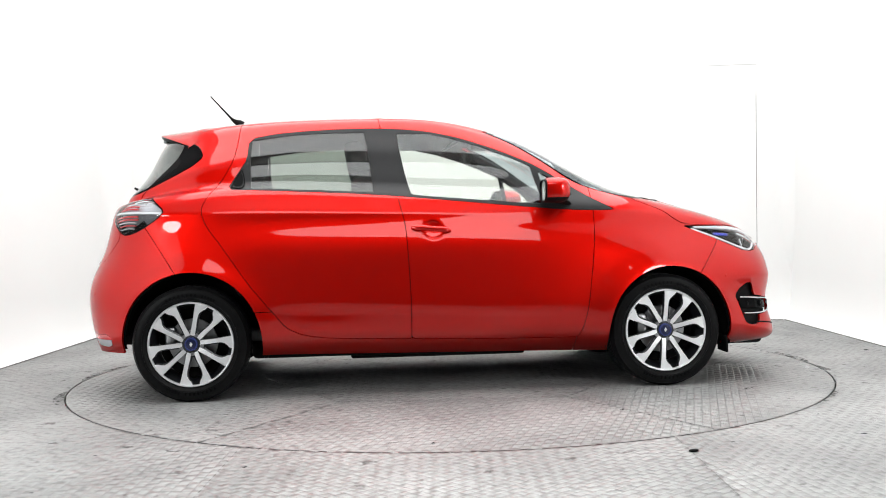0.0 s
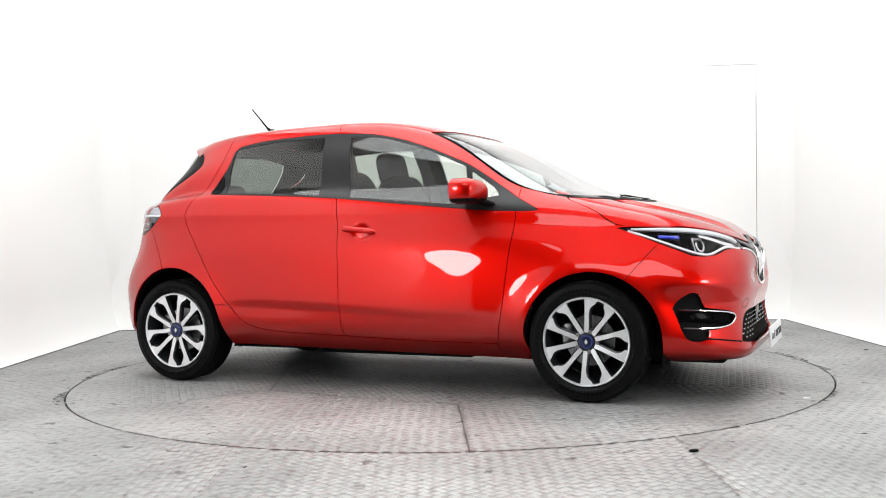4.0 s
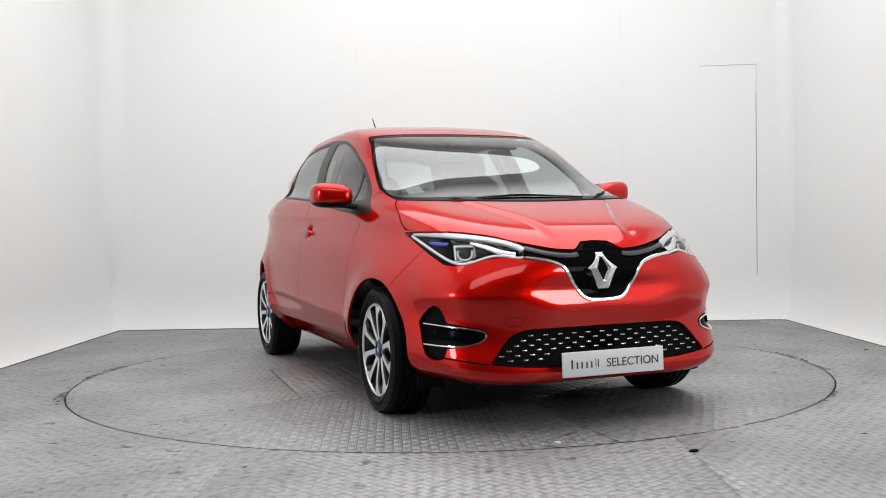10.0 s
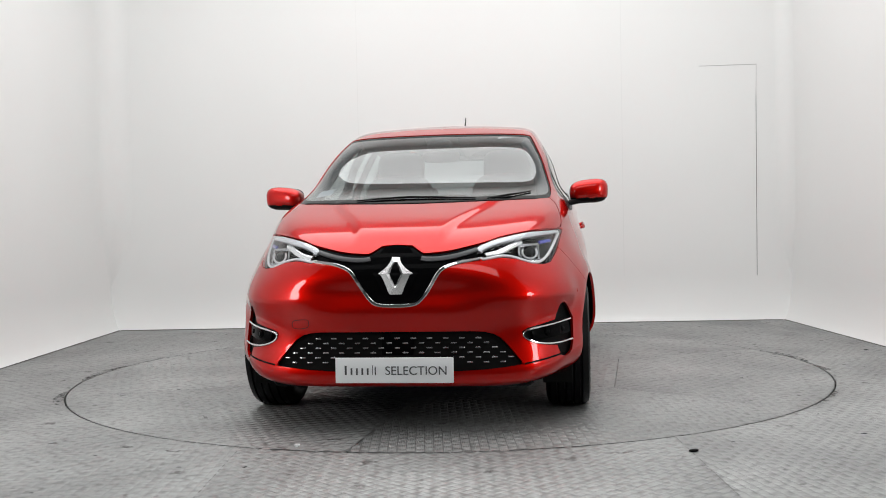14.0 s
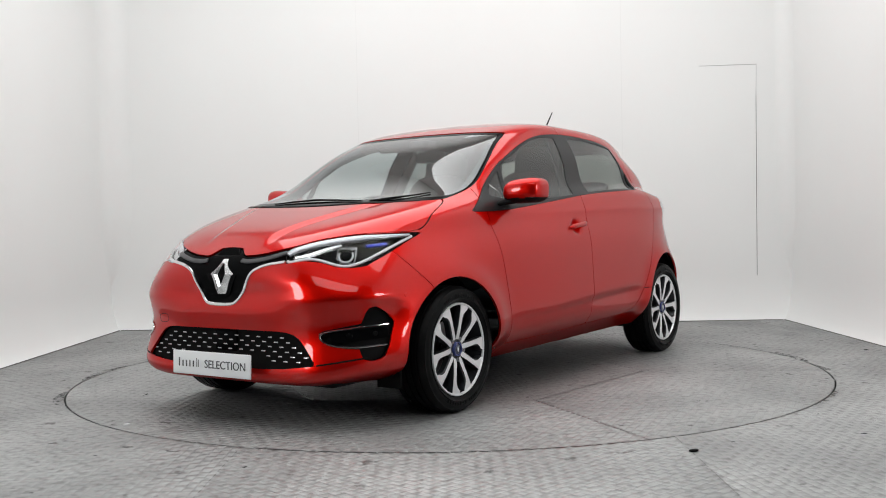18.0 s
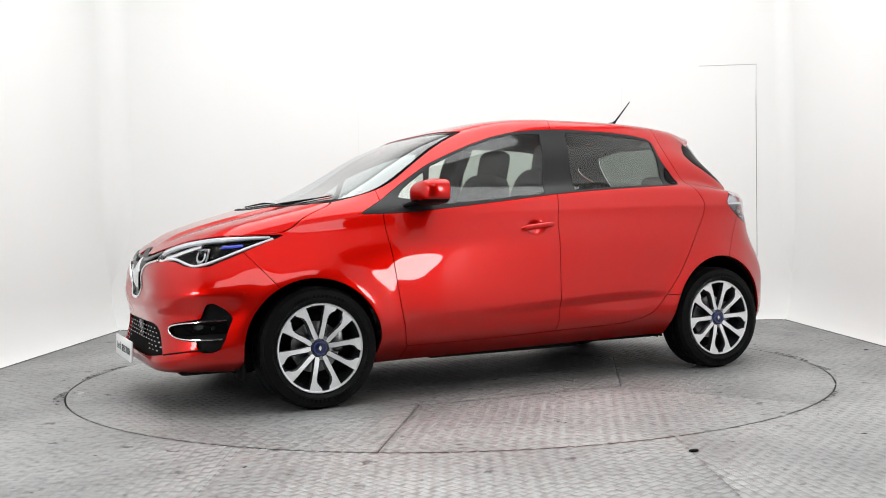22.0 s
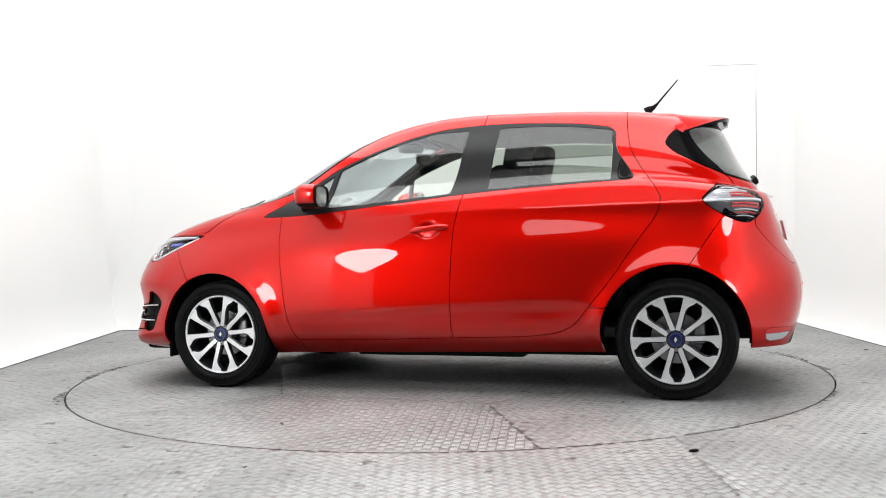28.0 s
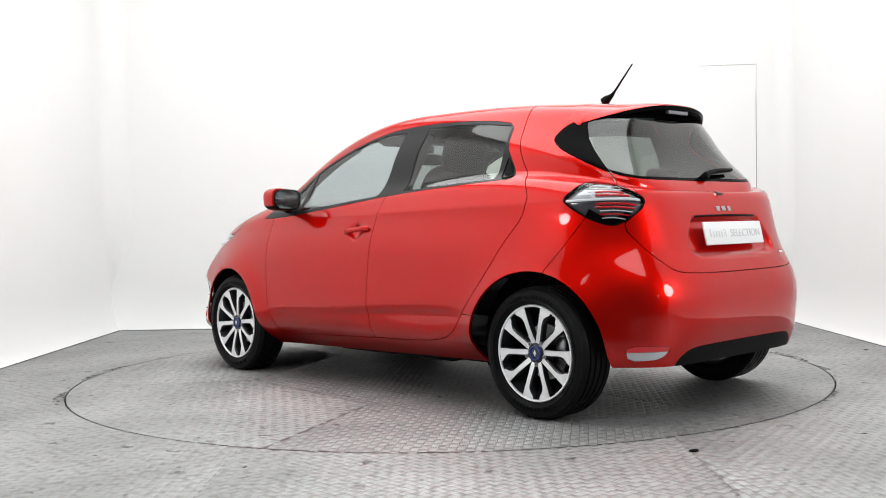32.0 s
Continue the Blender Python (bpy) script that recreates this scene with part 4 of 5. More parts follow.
# ---- wheels ----
def wheel_at(x, y, phase):
    side = 1 if y > 0 else -1
    w = new("wheel")
    w.parent = CAR
    w.matrix_local = pose(x, y, 0.3105)
    to = lambda a, b, h: (a, side * h, b)
    bm = bmesh.new()
    tread = []
    for k, h in enumerate((-.150, -.112, -.074, -.036)):
        tread += [(.3100, h - .014), (.3100, h + .012), (.302, h + .014), (.302, h + .020)]
    lathe(bm, [(.214, -.172), (.230, -.187), (.262, -.192), (.290, -.184), (.303, -.170)] + tread + [(.3095, -.012), (.304, .004), (.296, .012), (.2945, .0165), (.290, .016), (.280, .021), (.268, .023), (.256, .022),
               (.2545, .025), (.251, .025), (.2495, .021), (.241, .015), (.233, .009), (.224, .0)], to, 96)
    tyre = part("tyre", bm, RUBBER, w, "black rubber tyre with a grooved tread")
    # raised bars in place of the sidewall lettering
    for mid, span, count in ((100, 34, 8), (68, 14, 5), (280, 34, 8), (248, 14, 5)):
        for k in range(count):
            a = radians(mid - span / 2 + span * k / (count - 1))
            bm = bmesh.new()
            box(bm, .2575, .272, .021 * side - .0025, .021 * side + .0025, -.0045, .0045, .001)
            part("sidewall_bar", bm, BLACK_GLOSS, tyre).matrix_local = Matrix.Rotation(-a, 4, "Y")
    bm = bmesh.new()
    lathe(bm, [(.214, .002), (.2165, .008), (.2135, .013), (.2075, .012), (.2045, .004), (.199, -.02), (.185, -.05), (.178, -.12), (.190, -.168), (.207, -.172)], to, 80)
    rim = part("rim", bm, ALLOY_DARK, w, "dark painted alloy rim barrel")
    bm = bmesh.new()
    lathe(bm, [(.2142, .0025), (.217, .0085), (.2137, .0138), (.2065, .0128), (.2040, .006)], to, 80)
    part("rim_lip", bm, SILVER, rim, "bright machined rim lip")
    rim.scale = (1.055, 1.0, 1.055)
    # ten spokes in five pairs: leaf-shaped gaps within a pair, open wedges between pairs
    leaf = [(.046, 0.5), (.060, 4.0), (.080, 7.2), (.105, 10.2), (.130, 12.0), (.150, 12.4), (.165, 11.2), (.178, 8.4), (.190, 4.8), (.2075, 2.8)]
    wedge = [0.5, 3.5, 7.6, 10.3, 11.6, 12.3, 12.6, 12.8, 13.0, 13.0]
    made = {}
    for k in range(10):
        sgn = 1 if k % 2 else -1
        if sgn not in made:
            bm = bmesh.new()
            rows = []
            for (r, la), wa in zip(leaf, wedge):
                dish = 0.010 - 0.022 * (1 - (r / .206)) ** 2
                a0, a1 = radians(sgn * la), radians(sgn * (36 - wa))
                at = lambda a, h, rr=r: bm.verts.new(to(rr * math.cos(a), rr * math.sin(a), h))
                e = sgn * .006 / r
                e2 = sgn * .0015 / r
                rows.append([at(a0, dish - .034), at(a0, dish - .006), at(a0 + e, dish), at(a1 - e2, dish), at(a1, dish - .002), at(a1, dish - .034)])
            for p, q in zip(rows, rows[1:]):
                for j in range(5):
                    f = bm.faces.new((p[j], p[j + 1], q[j + 1], q[j]))
                    f.material_index = 0 if j in (2, 3) else 1
            bm.faces.new(rows[0]).material_index = 1
            bm.faces.new(rows[-1][::-1]).material_index = 1
            bmesh.ops.recalc_face_normals(bm, faces=bm.faces)
            ob = part("spoke", bm, [SILVER, ALLOY_DARK], rim, "bright machined alloy spoke with dark flanks")
            made[sgn] = ob.data
        else:
            ob = new("spoke", made[sgn])
            ob.parent = rim
            tagged(ob, "bright machined alloy spoke with dark flanks")
        ob.matrix_local = Matrix.Rotation(-radians(phase + 72 * (k // 2)), 4, "Y")
    bm = bmesh.new()
    lathe(bm, [(.0, -.004), (.035, -.004), (.058, -.008), (.066, -.016), (.066, -.05)], to, 40)
    part("hub", bm, ALLOY_DARK, rim)
    bm = bmesh.new()
    lathe(bm, [(.0, .004), (.022, .004), (.0265, .003)], to, 32)
    part("cap_centre", bm, CAP_DARK, rim, "dark blue wheel centre cap")
    bm = bmesh.new()
    lathe(bm, [(.0255, .002), (.0265, .007), (.032, .007), (.0350, .000), (.0350, -.01)], to, 32)
    part("cap_ring", bm, BLUE, rim, "blue cap ring")
    bm = bmesh.new()
    prism(bm, [(0, .013), (.008, 0), (0, -.013), (-.008, 0)], "y", side * .003, side * .0065)
    part("cap_emblem", bm, SILVER, rim, "small silver diamond emblem")
    for k in range(5):
        a = radians(72 * k + phase)
        bm = bmesh.new()
        cx, cz = .054 * math.cos(a), .050 * math.sin(a)
        lathe(bm, [(.0, -.004), (.005, -.004), (.0055, .002), (.0095, .002), (.0105, -.006), (.0105, -.012)], lambda p, q, h: (cx + p, side * h, cz + q), 12)
        part("wheel_bolt", bm, STEEL, rim)
    bm = bmesh.new()
    lathe(bm, [(.05, -.075), (.13, -.075), (.132, -.085), (.13, -.095), (.05, -.095)], to, 48)
    part("brake_disc", bm, STEEL, w, "grey steel brake disc")
    bm = bmesh.new()
    blob(bm, (-.115, side * -.072, .03), (.032, .028, .062), .5, .5, 16, 10)
    part("brake_caliper", bm, STEEL, w, "grey brake caliper")
    bm = bmesh.new()
    lathe(bm, [(.0, -.13), (.19, -.13)], to, 40)
    part("back_plate", bm, DARK, w)
    return w


for wx, wy, turned in ((1.294, .83, 48), (1.294, -.83, 68), (-1.294, .83, 52), (-1.294, -.83, 60)):
    wheel_at(wx, wy, turned)


# ---- front end ----
def front_end():
    panel("grille_band", PANELS["grille_band"], BLACK_GLOSS, CAR, 0, "gloss black upper grille band", 0.0, -0.006)
    gr = panel("lower_grille", PANELS["lower_grille"], DARK, CAR, 0, "black lower grille with small bright bars", 0.0, -0.02)
    v = [(.373, .764), (.30, .754), (.25, .742), (.207, .722), (.180, .690), (.150, .640), (.118, .596), (.085, .572), (.04, .566), (0, .565)]
    full = v + [(-a, b) for a, b in v[-2::-1]]
    laid_strip("chrome_strip", full, "front", .015, .006, CHROME, CAR, 1, 0.0, "chrome V strip along the grille", 90)
    for sd in (1, -1):
        laid_strip("satin_bar", [(.36, .806), (.30, .788), (.22, .772), (.15, .768), (.115, .772)], "front", .022, .004, DARK_SATIN, CAR, sd, 0.0, "satin dark grey grille bar", 30)
    # shield and diamond emblem
    p, n = lay(0.0, .70, "front")
    x0 = p.x - 0.012
    bm = bmesh.new()
    shield = [(0, .830), (.05, .826), (.098, .772), (.100, .71), (.052, .612), (.02, .598), (-.02, .598), (-.052, .612), (-.100, .71), (-.098, .772), (-.05, .826)]
    prism(bm, shield, "x", x0 - .05, x0 + .010)
    for cz in (.70, .66):
        bmesh.ops.bisect_plane(bm, geom=bm.verts[:] + bm.edges[:] + bm.faces[:], plane_co=(0, 0, cz), plane_no=(0, 0, 1))
    for vtx in bm.verts:
        vtx.co.x -= max(0.0, vtx.co.z - 0.70) * 0.55 + max(0.0, 0.66 - vtx.co.z) * 0.05
    part("emblem_shield", bm, BLACK_GLOSS, CAR, "gloss black emblem plinth")
    bm = bmesh.new()
    cz = .705
    outer = [(.026, .086), (.079, .002), (.026, -.090), (-.026, -.090), (-.079, .002), (-.026, .086)]
    inner = [(.002, .046), (.026, .002), (.002, -.048), (-.002, -.048), (-.026, .002), (-.002, .046)]
    ridge = [(a * .22 + c * .78, b * .22 + d * .78) for (a, b), (c, d) in zip(outer, inner)]
    X = lambda z, h: x0 + .011 + h - max(0.0, z - 0.70) * 0.55
    ring = lambda pts, h: [bm.verts.new((X(cz + b, h), a, cz + b)) for a, b in pts]
    o0, r0, i0 = ring(outer, -.002), ring(ridge, .014), ring(inner, .001)
    for k in range(6):
        j = (k + 1) % 6
        bm.faces.new((o0[k], o0[j], r0[j], r0[k]))
        bm.faces.new((r0[k], r0[j], i0[j], i0[k]))
    bmesh.ops.recalc_face_normals(bm, faces=bm.faces)
    part("emblem", bm, EMBLEM, CAR, "chrome diamond emblem", smooth=False)
    # bright bars of the lower grille
    bm = bmesh.new()
    box(bm, -.003, .003, -.0125, .0125, -.0034, .0034, .0015)
    me = part("grille_bar", bm, SATIN, gr, "small bright grille bar")
    first, data = me, me.data
    row = 0
    z = .296
    while z < .445:
        y = .036 * (row % 2)
        while y < .52:
            for sy in ((1, -1) if y > 1e-6 else (1,)):
                d = inside(np.array([y]), np.array([z]), LOWER_GRILLE)[0]
                if d < -.018 and not (abs(y) < .275 and z < .352):
                    p, n = lay(sy * y, z, "front")
                    ob = first if first is not None else new("grille_bar", data)
                    first = None
                    ob.parent = gr
                    q = n.to_track_quat("X", "Z").to_matrix().to_4x4()
                    ob.matrix_local = Matrix.Translation(p - n * .008) @ q
            y += .072
        z += .0205
        row += 1
    # radar cover behind the plate
    bm = bmesh.new()
    p, n = lay(0, .40, "front")
    box(bm, p.x - .03, p.x - .006, -.07, .07, .345, .440, .004)
    part("radar_cover", bm, BLACK_GLOSS, CAR, "flat black sensor cover")
    # fog lamp pockets
    for sd in (1, -1):
        fp = panel("fog_pocket", PANELS["fog_pocket"], BLACK, CAR, sd, "black fog lamp pocket", 0.0, -0.024)
        laid_strip("fog_trim", [(.760, .474), (.72, .469), (.68, .463), (.62, .455), (.578, .446), (.559, .434), (.566, .413), (.60, .394), (.65, .382), (.71, .379), (.768, .384)], "front",
                   .008, .005, CHROME, fp, sd, 0.002, "chrome fog lamp surround", 60)
        laid_strip("fog_blade", [(.765, .44), (.72, .435), (.66, .428), (.60, .423)], "front", .05, .004, BLACK_GLOSS, fp, sd, -0.012, "gloss black fog lamp panel", 20)
        p, n = lay(.665, .432, "front")
        bm = bmesh.new()
        q = Matrix.Translation(p - n * .006) @ n.to_track_quat("Z", "Y").to_matrix().to_4x4()
        lathe(bm, [(.0, .005), (.009, .005), (.013, .002), (.016, .004), (.018, .0), (.018, -.02)], lambda a, b, h: q @ Vector((a, b, h)), 24)
        if sd < 0:
            flipped(bm)
        part("fog_lamp", bm, BLACK_GLOSS, fp, "small round fog lamp")
        p, n = lay(.735, .436, "front")
        bm = bmesh.new()
        q2 = Matrix.Translation(p - n * .006) @ n.to_track_quat("Z", "Y").to_matrix().to_4x4()
        lathe(bm, [(.0, .004), (.009, .003), (.011, .0), (.011, -.01)], lambda a, b, h: q2 @ Vector((a, b, h)), 16)
        if sd < 0:
            flipped(bm)
        part("parking_sensor", bm, BLACK, fp)
        # black strip paints the shade of the undercut running to the lower grille
        laid_strip("undercut_shade", [(.730, .330), (.68, .322), (.62, .312), (.562, .303)], "front", .008, .0015, DARK, fp, sd, -0.0005, "black strip for the shaded slot below the fog lamp", 20)
        # parking sensor on the bumper corner
        p, n = lay(1.66, .60, "left")
        bm = bmesh.new()
        q3 = Matrix.Translation(p) @ n.to_track_quat("Z", "Y").to_matrix().to_4x4()
        lathe(bm, [(.0, .002), (.008, .002), (.0095, .0)], lambda a, b, h: q3 @ Vector((a, b, h)), 16)
        if sd < 0:
            flipped(bm)
        part("parking_sensor", bm, RED, CAR)
    # towing eye cover
    c0 = curve2([(-.478, .475), (-.470, .500), (-.415, .506), (-.400, .497), (-.410, .470), (-.465, .465), (-.478, .475)], 40)
    bm = bmesh.new()
    strip(bm, [lay(u, v, "front") for u, v in c0], .003, .0006)
    part("towing_eye_cover", bm, BLACK, CAR, "seam of the towing eye cover")


front_end()


def headlamps():
    for sd in (1, -1):
        hl = new("headlamp")
        hl.parent = CAR
        tagged(hl, "slim headlamp with clear lens")
        panel("lens", PANELS["headlamp"], LENS, hl, sd, "clear lamp lens", 0.0, 0.001)
        panel("housing", PANELS["headlamp"], DARK, hl, sd, "black lamp housing", 0.0, -0.05)
        bm = bmesh.new()
        top = [(.715, .877), (.65, .873), (.57, .866), (.46, .845), (.385, .818), (.366, .800)]
        run = [lay(u, v, "front") for u, v in curve2(top, 30)]
        strip(bm, run, list(np.linspace(.012, .026, 10)) + [.028] * 20, .006, -.008)
        if sd < 0:
            flipped(bm)
        part("light_bar", bm, LAMP_BAR, hl, "white daylight bar")
        low = [(.722, .872), (.710, .845), (.690, .805), (.665, .768), (.635, .748), (.595, .750), (.53, .772), (.463, .781), (.40, .770), (.375, .775)]
        laid_strip("lower_bezel", low, "front", .012, .004, LAMP_WHITE, hl, sd, -.012, "pale lower lamp edge", 48)
        laid_strip("inner_bezel", [(.555, .850), (.50, .822), (.455, .802), (.40, .792)], "front", .026, .005, EMBLEM, hl, sd, -.022, "bright lamp divider", 20)
        laid_strip("blue_accent", [(.685, .842), (.66, .838), (.638, .836)], "front", .016, .004, ACCENT, hl, sd, -.016, "blue accent strip", 10)
        p, n = lay(.60, .800, "front")
        f = (n + Vector((1.2, 0, 0))).normalized()
        q = Matrix.Translation(p - n * .030) @ f.to_track_quat("Z", "Y").to_matrix().to_4x4()
        bm = bmesh.new()
        lathe(bm, [(.0, .020), (.014, .018), (.023, .011), (.027, .0), (.029, .006), (.032, .004), (.033, -.03)], lambda a, b, h: q @ Vector((a, b, h)), 28)
        if sd < 0:
            flipped(bm)
        part("projector", bm, BLACK_GLOSS, hl, "round projector lens")
        bm = bmesh.new()
        frame_run = [(q @ Vector((a, b, .0)), f) for a, b in ((-.044, -.036), (.044, -.036), (.044, .036), (-.044, .036), (-.044, -.030))]
        strip(bm, frame_run, .016, .003)
        if sd < 0:
            flipped(bm)
        part("projector_frame", bm, SATIN, hl, "silver projector frame")
        bm = bmesh.new()
        c = [(q @ Vector((.034 * math.cos(a), .030 * math.sin(a), .008)), f) for a in np.linspace(radians(150), radians(390), 24)]
        strip(bm, c, .0085, .003)
        if sd < 0:
            flipped(bm)
        part("light_hook", bm, LAMP_WHITE, hl, "white C-shaped light guide")


headlamps()


def tail_lamps():
    for sd in (1, -1):
        tl = new("tail_lamp")
        tl.parent = CAR
        tagged(tl, "diamond tail lamp with clear lens and red strips")
        panel("lens", PANELS["tail_lamp"], LENS, tl, sd, "clear lamp lens", 0.0, 0.002)
        lower, upper = take(PANELS["tail_lamp"], lambda x, y, z, v: z - 1.012, 0.0)
        panel("upper_housing", upper, TAIL_BRIGHT, tl, sd, "silver upper lamp reflector", 0.0, -0.022)
        panel("lower_housing", lower, LAMP_GREY, tl, sd, "dark lower lamp housing", 0.0, -0.022)
        laid_strip("white_bar", [(.475, 1.014), (.56, 1.016), (.66, 1.018), (.75, 1.018), (.805, 1.012)], "corner", .011, .004, LAMP_WHITE, tl, sd, -.006, "white light bar", 30)
        for z, a, b, m, w in ((1.088, .58, .68, LAMP_WHITE, .006), (1.072, .565, .72, LAMP_WHITE, .005), (1.056, .60, .735, LAMP_RED, .008), (1.040, .60, .76, LAMP_RED, .009), (.996, .60, .79, LAMP_RED, .010),
                              (.980, .60, .78, LAMP_RED, .009), (.964, .62, .77, LAMP_WHITE, .005), (.948, .62, .755, LAMP_RED, .006), (.932, .63, .735, LAMP_WHITE, .004)):
            laid_strip("light_strip", [(a, z), ((a + b) / 2, z + .002), (b, z - .006)], "corner", w, .003, m, tl, sd, -.011, "red light strip" if m == LAMP_RED else "clear light strip", 14)
        laid_strip("dark_foot", [(.56, .955), (.62, .925), (.69, .915), (.76, .945)], "corner", .044, .003, BLACK_GLOSS, tl, sd, -.018, "dark lower lamp edge", 20)
        rim = rounded(TAIL_LAMP, 2)
        run = [lay(u, v, "corner") for u, v in np.concatenate([rim[::2], rim[:1]])]
        bm = bmesh.new()
        strip(bm, run, .008, .003, -.004)
        if sd < 0:
            flipped(bm)
        part("rim", bm, BLACK_GLOSS, tl, "black lamp rim")
        clear, red = take(PANELS["bumper_lamp"], lambda x, y, z, v: z - 0.334, 0.0008)
        bl = panel("bumper_lamp", clear, TAIL_BRIGHT, CAR, sd, "clear bumper lamp under a red reflector")
        panel("reflector", red, LAMP_RED, bl, sd, "red reflector")


tail_lamps()


# ---- lettering ----
def words(text, size, material, parent, m, label):
    c = bpy.data.curves.new("writing", "FONT")
    c.body, c.size, c.align_x, c.align_y, c.extrude = text, size, "LEFT", "BOTTOM_BASELINE", 0.0008
    tmp = bpy.data.objects.new("writing", c)
    scene.collection.objects.link(tmp)
    me = bpy.data.meshes.new_from_object(tmp.evaluated_get(bpy.context.evaluated_depsgraph_get()))
    bpy.data.objects.remove(tmp)
    me.materials.clear()
    me.materials.append(material)
    o = new("writing", me)
    o.parent = parent
    o.matrix_local = m
    return tagged(o, label)


def plate(front):
    pl = new("number_plate")
    pl.parent = CAR
    tagged(pl, "white dealer plate with grey lettering")
    bm = bmesh.new()
    box(bm, -.005, .005, -.26, .26, -.0555, .0555, .004)
    part("board", bm, WHITE_PLATE, pl)
    x = .0062
    for k, (w, h) in enumerate(((.022, .040), (.020, .029), (.020, .029), (.020, .029), (.020, .029), (.007, .042), (.013, .036))):
        y0 = -.218 + (0, .026, .050, .074, .098, .122, .133)[k]
        bm = bmesh.new()
        box(bm, x - .0008, x, y0, y0 + w * .4, -.019, -.019 + h, .0)
        part("mark", bm, INK if front else PALE_INK, pl, "grey bar of a trade mark")
    words("SELECTION", .0535, INK if front else PALE_INK, pl, Matrix(((0, 0, 1, x), (1, 0, 0, -.040), (0, 1, 0, -.019), (0, 0, 0, 1))), "grey lettering")
    pl.matrix_local = pose(2.122, 0, .291, 0, -2, 0) if front else pose(-1.846, 0, .850, 0, -12, 180)
    return pl


plate(True)
plate(False)


# ---- side and roof fittings ----
def mirrors():
    for sd in (1, -1):
        mr = new("door_mirror")
        mr.parent = CAR
        tagged(mr, "red door mirror with black base")
        S = lambda bm: bm if sd > 0 else flipped(bm)
        bm = bmesh.new()
        blob(bm, (.672, .880, 1.092), (.090, .108, .066), .70, .54, 48, 28)
        for v in bm.verts:
            t = (v.co.y - .878) / .106
            v.co.x -= .016 * t
            v.co.z += .010 * t - (.012 if v.co.z < 1.07 else 0) * max(0, t)
            v.co.x = max(v.co.x, .618)
        low = [f for f in bm.faces if f.calc_center_median().z < 1.052]
        for f in low:
            f.material_index = 1
        part("cap", S(bm), [RED, BLACK], mr, "red mirror cap with black lower edge")
        ring = lambda ry, rz, x: [(x, .878 + ry * math.copysign(abs(math.cos(t)) ** .62, math.cos(t)), 1.091 + rz * math.copysign(abs(math.sin(t)) ** .62, math.sin(t)))
                                  for t in np.linspace(0, 2 * math.pi, 40, endpoint=False)]
        bm = bmesh.new()
        loops = [[bm.verts.new(q) for q in r] for r in (ring(.096, .062, .630), ring(.095, .061, .612), ring(.090, .056, .609), ring(.086, .052, .622))]
        for p, q in zip(loops, loops[1:]):
            for k in range(40):
                bm.faces.new((p[k], p[(k + 1) % 40], q[(k + 1) % 40], q[k]))
        bmesh.ops.recalc_face_normals(bm, faces=bm.faces)
        part("rim", S(bm), BLACK, mr, "black mirror rim")
        bm = bmesh.new()
        fc = bm.faces.new([bm.verts.new(q) for q in ring(.088, .054, .617)])
        bmesh.ops.solidify(bm, geom=[fc], thickness=.002)
        part("mirror_glass", S(bm), CHROME, mr, "mirror glass")
        bm = bmesh.new()
        tube(bm, [(.775, .758, 1.022), (.755, .785, 1.030), (.72, .82, 1.040), (.69, .865, 1.046), (.675, .89, 1.048)], [.020, .026, .030, .032, .024], 14, .62)
        part("arm", S(bm), BLACK, mr, "black mirror arm")
        bm = bmesh.new()
        tube(bm, [(.735, .905, 1.045), (.72, .935, 1.047), (.69, .957, 1.050)], [.006, .008, .006], 8)
        part("indicator", S(bm), LAMP_WHITE, mr, "clear indicator lens")


mirrors()


def handles():
    for sd in (1, -1):
        door = DOORS["front_door", sd]
        h = new("door_handle")
        h.parent = door
        tagged(h, "red grip handle with a recessed cup")
        ends = lay(.110, .884, "left"), lay(-.105, .906, "left")
        bm = bmesh.new()
        rows = []
        for t in np.linspace(0, 1, 15):
            pp, nn = ends[0][0].lerp(ends[1][0], t), ends[0][1].lerp(ends[1][1], t)
            lift = .008 + .012 * math.sin(math.pi * min(1, max(0, t))) ** .5
            rows.append(pp + nn * lift)
        tube(bm, rows, [.006, .012, .0145, .015, .0145, .014, .0135, .0135, .0135, .014, .0145, .015, .015, .013, .007], 12, .62, Vector((0, 1, 0)))
        part("grip", bm if sd > 0 else flipped(bm), RED, h, "red handle grip")
        for x in (.085, -.085):
            pp, nn = lay(x, .884 + .022 * (.110 - x) / .215, "left")
            bm = bmesh.new()
            tube(bm, [pp - nn * .005, pp + nn * .022], .010, 10)
            part("foot", bm if sd > 0 else flipped(bm), RED, h)
        # hidden rear handle in the window corner
        rd = DOORS["rear_door", sd]
        tri = [(-1.075, 1.146), (-1.052, 1.190), (-1.026, 1.232), (-1.012, 1.225), (-1.008, 1.150)]
        c = curve2(tri + tri[:1], 30)
        bm = bmesh.new()
        strip(bm, [lay(u, v, "left") for u, v in c], .006, .002, .003)
        part("rear_handle", bm if sd > 0 else flipped(bm), BLACK, rd, "black hidden door handle edge")
        bm = bmesh.new()
        ring = [lay(u, v, "left") for u, v in rounded([(-1.068, 1.148), (-1.03, 1.222), (-1.014, 1.218), (-1.012, 1.152)], 2)]
        bm.faces.new([bm.verts.new(a + b * .0035) for a, b in ring])
        part("handle_pad", bm if sd > 0 else flipped(bm), BLACK, rd, "black hidden door handle pad")


handles()


